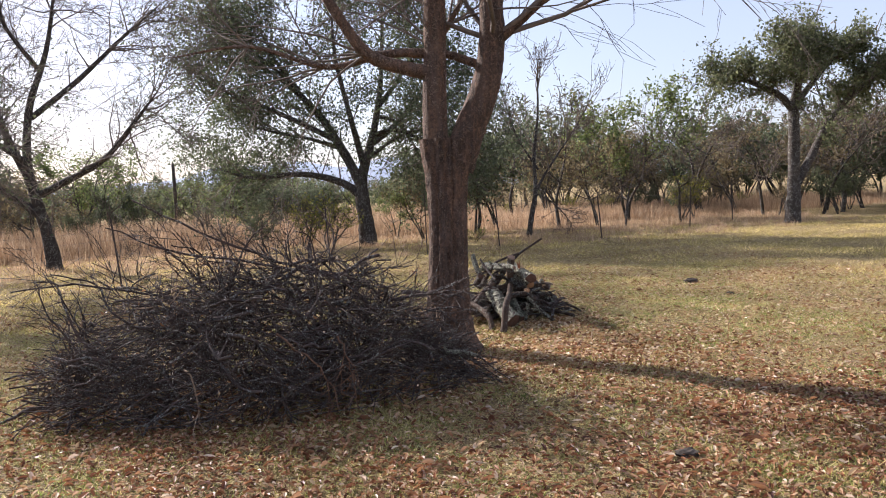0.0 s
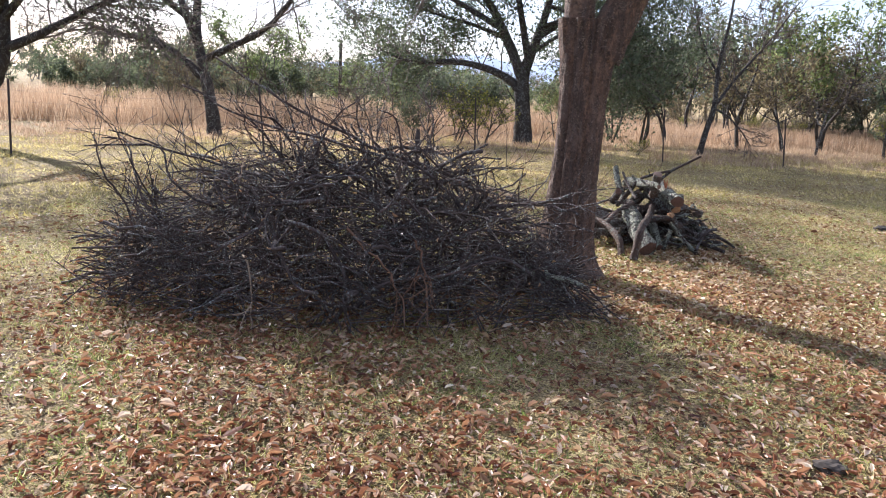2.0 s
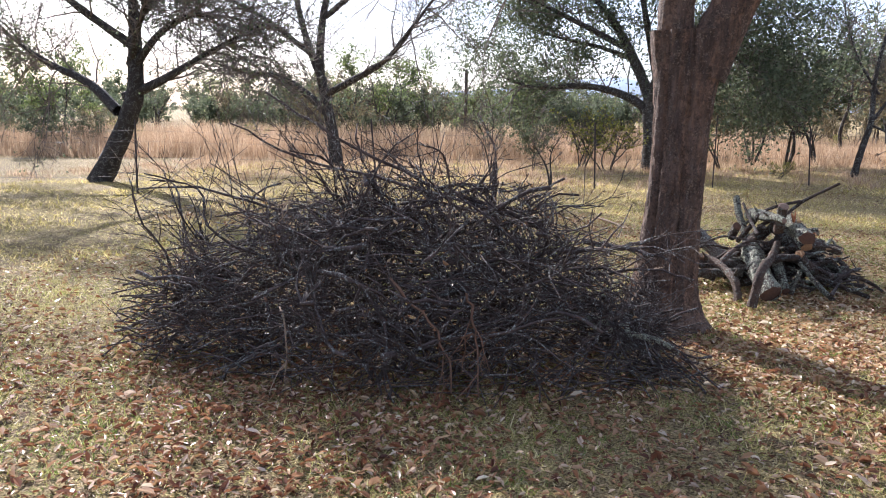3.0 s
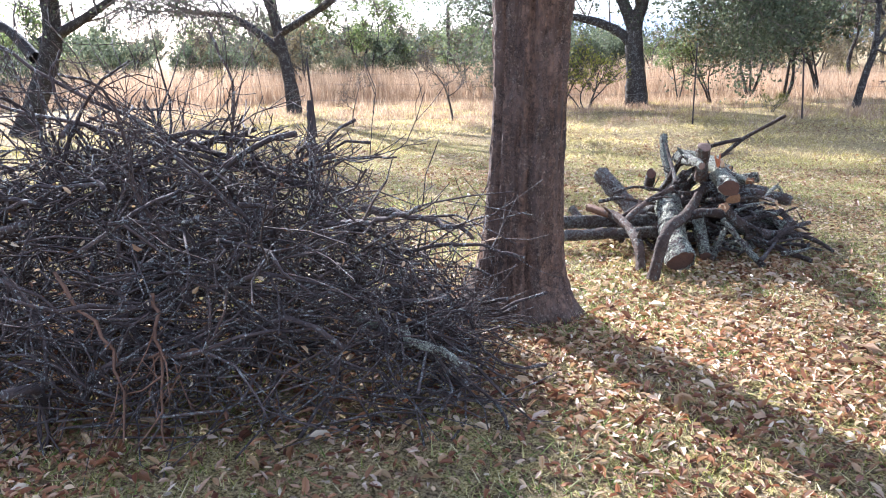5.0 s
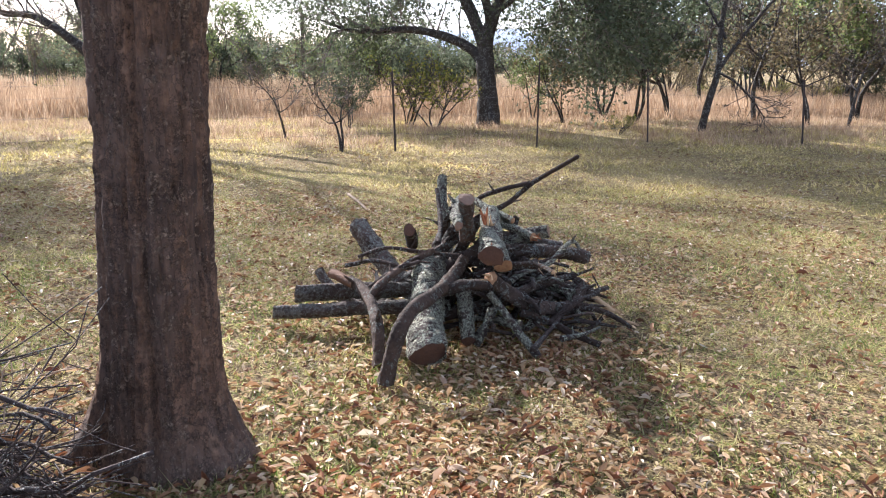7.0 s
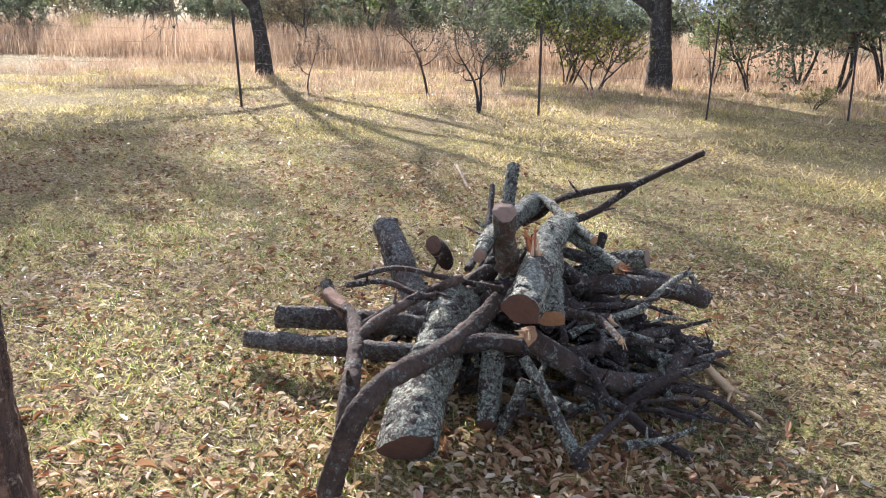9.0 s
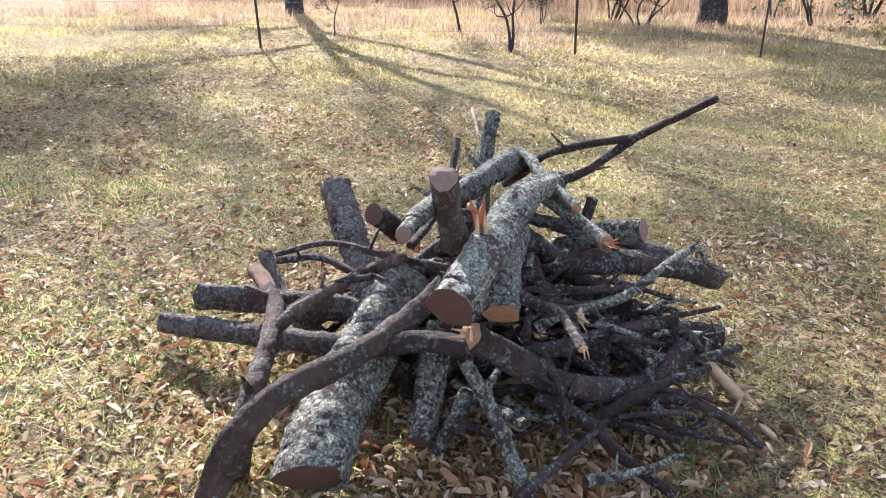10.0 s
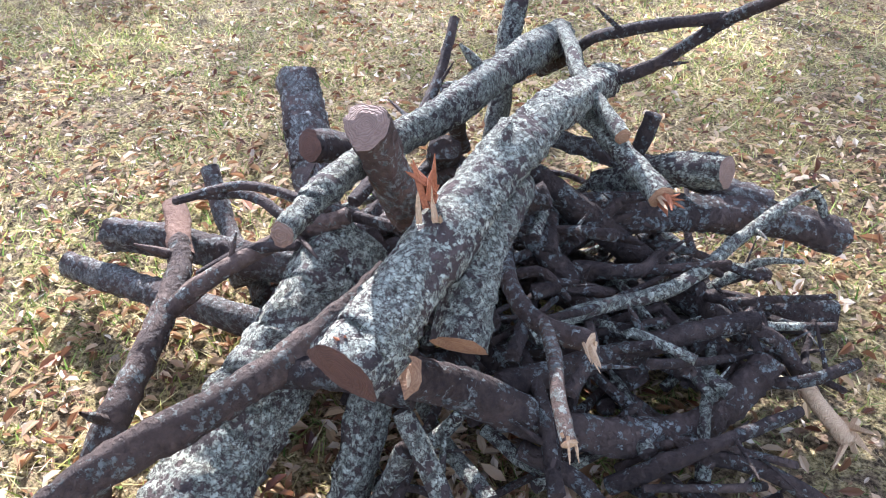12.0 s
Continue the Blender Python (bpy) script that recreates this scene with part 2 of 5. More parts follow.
M_TRUNK = trunk_material()
M_LOG = bark("bark_log_lichen", (0.034, 0.024, 0.020), (0.115, 0.083, 0.066), 1.2, (1, 1, 1), 1.0, (0.48, 0.485, 0.36), 1.0, 0.4)
# Next three barks hold some of the woodpile's shade in their colour.
M_LOGD = bark("bark_log_dark", (0.016, 0.010, 0.008), (0.115, 0.078, 0.058), 1.5, (1, 1, 1), 0.18, (0.27, 0.28, 0.24), 1.0, 0.4)
M_LOGW = bark("bark_log_weathered", (0.045, 0.031, 0.025), (0.19, 0.135, 0.105), 1.2, (1, 1, 1), 0.72, (0.38, 0.37, 0.31), 1.0, 0.4)
M_LOGB = bark("bark_log_brown", (0.032, 0.019, 0.013), (0.18, 0.120, 0.085), 1.4, (1, 1, 1), 0.14, (0.32, 0.32, 0.26), 1.0, 0.4)
M_RUST = bark("bark_rust", (0.095, 0.045, 0.026), (0.29, 0.165, 0.10), 1.2, (1, 1, 1), 0.0, bump=0.7)
M_STICK = bark("bark_stick", (0.017, 0.012, 0.010), (0.125, 0.090, 0.076), 1.5, (1, 1, 1), 0.14, (0.34, 0.34, 0.30), 0.7, 0.4)
M_STICKP = bark("bark_stick_pale", (0.16, 0.10, 0.06), (0.42, 0.31, 0.21), 1.5, (1, 1, 1), 0.0, bump=0.4)
M_FAR = bark("bark_far_tree", (0.024, 0.019, 0.016), (0.075, 0.062, 0.053), 0.6, (1, 1, 0.3), 0.1, (0.3, 0.3, 0.26), 0.8)
M_TWIG = bark("bark_twig_grey", (0.07, 0.055, 0.045), (0.20, 0.16, 0.13), 1.0, (1, 1, 1), 0.0, bump=0.3)
M_CUT = cut_wood("cut_wood_brown", (0.17, 0.085, 0.05), (0.06, 0.028, 0.018))
M_CUTT = cut_wood("cut_wood_tan", (0.33, 0.22, 0.15), (0.15, 0.085, 0.055))
M_CUTP = cut_wood("cut_wood_fresh", (0.50, 0.30, 0.15), (0.20, 0.085, 0.038))
M_TORN = cut_wood("torn_red_wood", (0.52, 0.20, 0.08), (0.26, 0.08, 0.03))
M_SPLIT = cut_wood("split_wood_pale", (0.66, 0.47, 0.27), (0.42, 0.25, 0.12))
M_LITTERR = leafy("red_brown_leaf", [(0.0, (0.095, 0.035, 0.022)), (0.35, (0.26, 0.105, 0.048)), (0.7, (0.43, 0.225, 0.11)), (0.92, (0.54, 0.37, 0.24)), (1.0, (0.68, 0.55, 0.42))], 0.3, 0.42)
M_LITTER = leafy("dry_leaf", [(0.0, (0.12, 0.050, 0.029)), (0.26, (0.31, 0.155, 0.070)), (0.55, (0.49, 0.32, 0.160)), (0.82, (0.62, 0.46, 0.28)), (1.0, (0.76, 0.65, 0.48))], 0.3, 0.42)
M_GRASS = leafy("lawn_blade", [(0.0, (0.14, 0.19, 0.03)), (0.25, (0.34, 0.35, 0.075)), (0.5, (0.60, 0.52, 0.18)), (1.0, (0.82, 0.71, 0.40))], 0.5)
M_STRAW = leafy("far_lawn_blade", [(0.0, (0.30, 0.25, 0.06)), (0.35, (0.56, 0.45, 0.14)), (1.0, (0.88, 0.72, 0.36))], 0.45)
M_THATCH = leafy("dead_straw", [(0.0, (0.25, 0.17, 0.09)), (0.5, (0.52, 0.41, 0.24)), (1.0, (0.78, 0.68, 0.48))], 0.25, 0.5)
M_GREEN = leafy("fresh_blade", [(0.0, (0.09, 0.15, 0.025)), (0.45, (0.20, 0.29, 0.06)), (0.75, (0.40, 0.43, 0.13)), (1.0, (0.70, 0.63, 0.33))], 0.5)
M_TALL = leafy("tall_dry_grass", [(0.0, (0.27, 0.17, 0.10)), (0.5, (0.48, 0.33, 0.205)), (1.0, (0.70, 0.54, 0.37))], 0.4)
# Olive and grey-green leaf tones lightened to stand in for distance haze.
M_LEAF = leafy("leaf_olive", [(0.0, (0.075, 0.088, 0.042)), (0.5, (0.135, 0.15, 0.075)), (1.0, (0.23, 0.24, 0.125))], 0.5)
M_LEAFH = leafy("leaf_green_hazed", [(0.0, (0.070, 0.090, 0.050)), (0.5, (0.115, 0.135, 0.078)), (1.0, (0.185, 0.20, 0.112))], 0.55)
M_LEAFG = leafy("leaf_green", [(0.0, (0.085, 0.115, 0.04)), (0.5, (0.16, 0.20, 0.07)), (1.0, (0.26, 0.29, 0.11))], 0.5)
M_LEAFY = leafy("leaf_yellow_green", [(0.0, (0.12, 0.14, 0.025)), (0.5, (0.24, 0.25, 0.05)), (1.0, (0.38, 0.34, 0.09))], 0.5)
M_LEAFB = leafy("leaf_brown", [(0.0, (0.11, 0.08, 0.045)), (0.5, (0.19, 0.15, 0.08)), (1.0, (0.27, 0.23, 0.12))], 0.45)
M_STEEL = plain("rusty_steel", (0.06, 0.045, 0.04), 0.75, 0.3)
M_POSTWOOD = plain("weathered_post", (0.075, 0.06, 0.05), 0.9)
M_WIRE = plain("fence_wire", (0.22, 0.20, 0.18), 0.6, 0.6)
# Haze of the distance is painted into the hills' pale blue.
M_HILL = plain("far_hill_hazed", (0.30, 0.36, 0.46), 1.0, 0.0, 0.12, 0.01)
M_CLOD = plain("dark_clod", (0.05, 0.038, 0.028), 0.95, 0.0, 0.4)


# ---- mesh helpers ----
def mesh_quads(name, verts, quads, mat, smooth=True):
    verts, quads = np.asarray(verts, np.float32), np.asarray(quads, np.int32)
    me = bpy.data.meshes.new(name)
    me.vertices.add(len(verts))
    me.vertices.foreach_set("co", verts.ravel())
    me.loops.add(quads.size)
    me.loops.foreach_set("vertex_index", quads.ravel())
    me.polygons.add(len(quads))
    me.polygons.foreach_set("loop_start", np.arange(0, quads.size, quads.shape[1], dtype=np.int32))
    me.polygons.foreach_set("use_smooth", np.full(len(quads), smooth))
    me.update(calc_edges=True)
    me.validate()
    me.materials.append(mat)
    return me


class Geo:
    """Collects quads of many tubes into one mesh."""

    def __init__(self):
        self.v, self.f, self.n = [], [], 0

    def add(self, verts, quads):
        self.v.append(verts)
        self.f.append(quads + self.n)
        self.n += len(verts)

    def mesh(self, name, mat, smooth=True):
        return mesh_quads(name, np.concatenate(self.v), np.concatenate(self.f), mat, smooth)


def part(name, data, parent=None, label="", at=None):
    """Links a mesh as one object, as a part of parent where that is given; at: a pose in the parent's space."""
    ob = new(name, data)
    if parent is not None:
        ob.parent = parent
    if at is not None:
        ob.matrix_basis = at
    return tagged(ob, label) if label else ob


def capped(p, q):
    """The same run of points with closed ends."""
    return np.vstack([p[:1] * 0.999 + p[1:2] * 0.001, p, p[-1:] * 0.999 + p[-2:-1] * 0.001]), np.concatenate([[0.0004], q, [0.0004]])


def resample(pts, radii, m):
    """m points of a Catmull-Rom curve through pts."""
    pts, radii = np.asarray(pts, float), np.asarray(radii, float)
    if len(pts) == 2:
        s = np.linspace(0, 1, m)[:, None]
        return pts[0] * (1 - s) + pts[1] * s, radii[0] * (1 - s[:, 0]) + radii[1] * s[:, 0]
    p = np.vstack([2 * pts[0] - pts[1], pts, 2 * pts[-1] - pts[-2]])
    u = np.linspace(0, len(pts) - 1 - 1e-6, m)
    i = u.astype(int)
    t = (u - i)[:, None]
    a, b, c, d = p[i], p[i + 1], p[i + 2], p[i + 3]
    out = 0.5 * (2 * b + (c - a) * t + (2 * a - 5 * b + 4 * c - d) * t ** 2 + (3 * b - a - 3 * c + d) * t ** 3)
    return out, np.interp(u, np.arange(len(radii)), radii)


def tube(pts, radii, sides=6, knobs=0.0, rnd=rng, lobes=None):
    """Rings of a tube along pts and the quads between them."""
    pts, radii = np.asarray(pts, float), np.asarray(radii, float)
    n = len(pts)
    tan = np.gradient(pts, axis=0)
    tan /= np.linalg.norm(tan, axis=1)[:, None] + 1e-9
    ref = np.array([0, 0, 1.0]) if abs(tan[0][2]) < 0.8 else np.array([1.0, 0, 0])
    x = np.cross(tan[0], ref)
    x /= np.linalg.norm(x)
    ang = np.linspace(0, 2 * np.pi, sides, endpoint=False)
    rings = []
    wob = rnd.normal(0, 1, (n, sides)) * knobs if knobs else np.zeros((n, sides))
    for i in range(n):
        x = x - tan[i] * (x @ tan[i])
        x /= np.linalg.norm(x) + 1e-9
        y = np.cross(tan[i], x)
        r = radii[i] * (1 + wob[i])
        if lobes is not None:
            r = r * lobes(ang, i / max(1, n - 1))
        rings.append(pts[i] + np.outer(np.cos(ang) * r, x) + np.outer(np.sin(ang) * r, y))
    v = np.concatenate(rings)
    i, j = np.meshgrid(np.arange(n - 1), np.arange(sides), indexing="ij")
    a, b = i * sides + j, i * sides + (j + 1) % sides
    return v, np.stack([a, b, b + sides, a + sides], -1).reshape(-1, 4)


def ground_z(x, y):
    """Height of the ground."""
    s = np.clip((np.asarray(y, float) - 8) / 9, 0, 1)
    near = 0.015 * np.sin(1.3 * x + 0.4) * np.sin(1.1 * y + 1.0) + 0.008 * np.sin(3.7 * x + 1.0) * np.cos(3.1 * y)
    return -0.03 - 0.12 * s * s * (3 - 2 * s) + near


def cards(centres, size, rnd, aspect=2.2, flat=0.0, curl=0.25):
    """Leaf quads, two to a leaf, folded along the midrib. flat: 0 any tilt, 1 lying down."""
    n = len(centres)
    size = np.broadcast_to(size, n)[:, None]
    d = rnd.normal(0, 1, (n, 3))
    d[:, 2] *= (1 - flat)
    d /= np.linalg.norm(d, axis=1)[:, None]
    up = rnd.normal(0, 1, (n, 3)) * (1 - flat * 0.75) + np.array([0, 0, 2.0]) * flat
    w = np.cross(d, up)
    w /= np.linalg.norm(w, axis=1)[:, None] + 1e-9
    k = np.cross(w, d)
    half, wid = d * size * 0.5, w * size * 0.5 / aspect
    lift = k * size * curl * rnd.uniform(0.1, 1.0, (n, 1))
    bend = k * size * rnd.normal(0, 0.12, (n, 1))
    a, b = centres - half, centres + half + bend
    l1, l2 = centres - half * 0.35 + wid + lift, centres + half * 0.45 + wid * 0.8 + lift + bend * 0.4
    r1, r2 = centres - half * 0.35 - wid + lift, centres + half * 0.45 - wid * 0.8 + lift + bend * 0.4
    v = np.stack([a, l1, l2, b, r2, r1], 1)
    base = (np.arange(n) * 6)[:, None]
    return v.reshape(-1, 3), np.concatenate([base + np.array([[0, 3, 2, 1]]), base + np.array([[0, 5, 4, 3]])])


def flat_cards(centres, size, rnd, aspect=1.8):
    """One small diamond leaf each, for crowns."""
    n = len(centres)
    size = np.broadcast_to(size, n)[:, None]
    d = rnd.normal(0, 1, (n, 3))
    d /= np.linalg.norm(d, axis=1)[:, None]
    w = np.cross(d, rnd.normal(0, 1, (n, 3)))
    w /= np.linalg.norm(w, axis=1)[:, None] + 1e-9
    v = np.stack([centres - d * size * 0.55, centres + w * size * 0.7 / aspect + d * size * 0.3, centres - w * size * 0.7 / aspect + d * size * 0.45], 1)
    return v.reshape(-1, 3), np.arange(3 * n).reshape(n, 3)


def blades(x, y, h, rnd, lean=0.4, wide=0.006):
    """Grass blades: a narrow triangle each, tapering to the tip."""
    n = len(x)
    z = ground_z(x, y) - 0.005
    a = rnd.uniform(0, 2 * np.pi, n)
    w = np.stack([np.cos(a), np.sin(a), np.zeros(n)], 1) * (wide * rnd.uniform(0.6, 1.4, n))[:, None]
    t = rnd.normal(0, lean, (n, 2)) * np.asarray(h)[:, None]
    base = np.stack([x, y, z], 1)
    tip = base + np.stack([t[:, 0], t[:, 1], h], 1)
    v = np.stack([base - w, base + w, tip], 1)
    return v.reshape(-1, 3), np.arange(3 * n).reshape(n, 3)


# ---- ground ----
def axis(lo, hi, fine_lo, fine_hi, step):
    mid = np.arange(fine_lo, fine_hi + 1e-6, step)
    out_lo = fine_lo - np.geomspace(step, fine_lo - lo, 34)[::-1]
    out_hi = fine_hi + np.geomspace(step, hi - fine_hi, 34)
    return np.concatenate([out_lo, mid, out_hi])


gx, gy = axis(-2500, 2500, -8, 10, 0.12), axis(-2500, 2500, -4, 22, 0.12)
X, Y = np.meshgrid(gx, gy)
Z = ground_z(X, Y)
Z = Z + np.where((np.abs(X) < 12) & (Y > -5) & (Y < 24), rng.normal(0, 0.004, X.shape), 0)
nx, ny = len(gx), len(gy)
ii, jj = np.meshgrid(np.arange(ny - 1), np.arange(nx - 1), indexing="ij")
q0 = (ii * nx + jj).ravel()
ground = new("ground", mesh_quads("ground", np.stack([X, Y, Z], -1).reshape(-1, 3), np.stack([q0, q0 + 1, q0 + nx + 1, q0 + nx], 1), M_GROUND))
tagged(ground, "dry yellow-green lawn with bare soil and fallen leaves", "ground", kind="structure")


# ---- the big tree beside the brush pile ----
TREE = Vector((0.13, 7.35, -0.04))


def twig_spray(geo, start, direction, length, radius, rnd, depth, sides=4, up=0.0, spread=0.75, kids=(3, 6), leaves=None, wander=0.16, thin=0.002):
    """A bare branch that forks again and again."""
    n = max(3, int(length / 0.22)) if depth > 0 else 2
    n = min(n, 7)
    d = np.asarray(direction, float)
    d = d / np.linalg.norm(d)
    pts = [np.asarray(start, float)]
    for _ in range(n):
        d = d + rnd.normal(0, wander, 3) + np.array([0, 0, up])
        d /= np.linalg.norm(d)
        pts.append(pts[-1] + d * length / n)
    pts = np.array(pts)
    rad = np.linspace(radius, max(radius * 0.35, thin), len(pts))
    geo.add(*tube(pts, rad, sides, rnd=rnd))
    if leaves is not None and depth <= 1:
        leaves.append(pts[1:])
    if depth > 0:
        for _ in range(rnd.integers(*kids)):
            f = rnd.uniform(0.25, 1.0)
            k = min(int(f * n), n - 1)
            p = pts[k] + (pts[k + 1] - pts[k]) * (f * n - k if f < 1 else 0)
            dd = (pts[k + 1] - pts[k])
            dd = dd / np.linalg.norm(dd) + rnd.normal(0, spread, 3) * 0.8
            twig_spray(geo, p, dd, length * rnd.uniform(0.4, 0.7), max(rad[k] * 0.6, thin), rnd, depth - 1, max(3, sides - 1), up, spread, kids, leaves, wander, thin)


def big_tree():
    r = np.random.default_rng(3)
    root = new("tree")
    root.location = TREE
    tagged(root, "tall bare tree with a thick fluted grey-brown forked trunk", "tree")
    zs = np.concatenate([np.linspace(-0.08, 0.5, 40), np.linspace(0.515, 2.15, 110)])
    ang_n = 96
    ang = np.linspace(0, 2 * np.pi, ang_n, endpoint=False)
    ridge = sum(np.cos(k * ang + r.uniform(0, 6)) * a for k, a in ((2, 0.030), (3, 0.035), (5, 0.030), (8, 0.026), (13, 0.014)))
    verts = []
    for z in zs:
        flare = 0.34 * math.exp(-max(z, 0) / 0.13) * (0.55 + 0.45 * np.cos(3 * (ang - 0.35)) * np.cos(ang - 0.5)) + 0.10 * math.exp(-max(z, 0) / 0.45)
        widen = 0.10 * np.abs(np.cos(ang)) * np.clip((z - 1.45) / 0.7, 0, 1) ** 1.5
        groove = -0.19 * np.exp(-((((ang - 4.05 + np.pi) % (2 * np.pi)) - np.pi) / 0.15) ** 2) - 0.13 * np.exp(-((((ang - 5.15 + 0.05 * z + np.pi) % (2 * np.pi)) - np.pi) / 0.11) ** 2)
        rad = 0.198 * (1 + ridge + groove) + flare * 0.33 + widen - 0.008 * z
        for a, q in zip(ang, rad):
            c = Vector((math.cos(a) * 3, math.sin(a) * 3, z * 2.2))
            furrow = abs(noise.noise(Vector((c.x * 2.6, c.y * 2.6, z * 1.3)))) + 0.5 * abs(noise.noise(Vector((c.x * 6, c.y * 6, z * 4))))
            q = q - 0.024 * (1 - min(1, furrow * 3.0)) + 0.010 * noise.noise(c * 1.6) + 0.007 * noise.noise(Vector((c.x * 3, c.y * 3, z * 9))) + 0.006 * noise.noise(Vector((c.x * 7, c.y * 7, z * 34)))
            foot = 0.10 * math.exp(-max(z, 0) / 0.30) * max(0.0, -math.cos(a)) ** 2 + 0.11 * math.exp(-max(z, 0) / 0.17) * max(0.0, math.cos(a + 0.5)) ** 3
            verts.append((math.cos(a) * (q + foot) - 0.035 + 0.035 * z, math.sin(a) * q, z))
    n = len(zs)
    i, j = np.meshgrid(np.arange(n - 1), np.arange(ang_n), indexing="ij")
    a, b = i * ang_n + j, i * ang_n + (j + 1) % ang_n
    part("trunk", mesh_quads("trunk", verts, np.stack([a, b, b + ang_n, a + ang_n], -1).reshape(-1, 4), M_TRUNK), root, "fluted bark with vertical grooves")
    limbs = [
        [((-0.10, 0, 1.95), 0.135), ((-0.11, 0, 2.4), 0.122), ((-0.09, 0.02, 3.1), 0.112), ((-0.07, 0.05, 4.2), 0.10), ((0.05, 0.2, 5.6), 0.07), ((0.1, 0.4, 7.2), 0.03)],
        [((0.10, 0, 1.85), 0.165), ((0.24, 0, 2.25), 0.155), ((0.40, 0, 2.65), 0.140), ((0.47, 0.02, 3.1), 0.130), ((0.50, 0.1, 3.8), 0.11), ((0.8, 0.2, 5.2), 0.08), ((1.1, 0.2, 6.8), 0.03)],
        [((-0.12, 0, 2.80), 0.075), ((-0.40, -0.02, 2.86), 0.068), ((-0.75, -0.1, 3.0), 0.060), ((-1.05, -0.2, 3.42), 0.05), ((-1.5, -0.3, 4.2), 0.03)],
        [((-0.12, 0.02, 3.0), 0.05), ((-0.6, 0.1, 3.02), 0.042), ((-1.2, 0.25, 2.95), 0.03), ((-2.0, 0.3, 3.2), 0.018), ((-2.8, 0.4, 3.15), 0.008)],
        [((0.47, 0.02, 3.02), 0.05), ((0.75, -0.05, 3.25), 0.045), ((1.1, -0.1, 3.5), 0.032), ((1.9, -0.2, 3.9), 0.02), ((2.6, -0.2, 4.2), 0.01)],
        [((0.38, 0.05, 2.85), 0.045), ((0.15, 0.1, 2.95), 0.042), ((-0.05, 0.12, 3.05), 0.036), ((0.05, 0.2, 3.3), 0.03), ((0.3, 0.3, 3.7), 0.02)],
    ]
    limbs = [[((x + 0.035 + 0.025 * (z - 2), y, z), w) for (x, y, z), w in lm] for lm in limbs]
    for lm in limbs:
        p, q = resample([x[0] for x in lm], [x[1] for x in lm], 7 * len(lm))
        g = Geo()
        g.add(*tube(p, q, 14 if q[0] > 0.07 else 9, 0.025, r))
        part("limb", g.mesh("limb", M_TRUNK), root)
    g = Geo()
    for lm in limbs[2:]:
        for k in range(2, len(lm)):
            for _ in range(4):
                dd = np.array(lm[k][0]) - np.array(lm[k - 1][0])
                twig_spray(g, lm[k][0], dd / np.linalg.norm(dd) + r.normal(0, 0.5, 3), r.uniform(0.7, 1.5), min(0.014, lm[k][1] * 0.6), r, 2, 4, -0.02)
    for lm in limbs[:2]:
        for k in range(3, len(lm)):
            for _ in range(5):
                a = r.uniform(0, 6.28)
                twig_spray(g, lm[k][0], (math.cos(a), math.sin(a), 0.5), r.uniform(1.5, 2.6), 0.03, r, 3, 5, 0.0)
    tagged(part("twig_spray", g.mesh("twig_spray", M_TWIG), root, "fine bare grey twigs"), kind="stuff")
    return root


big_tree()


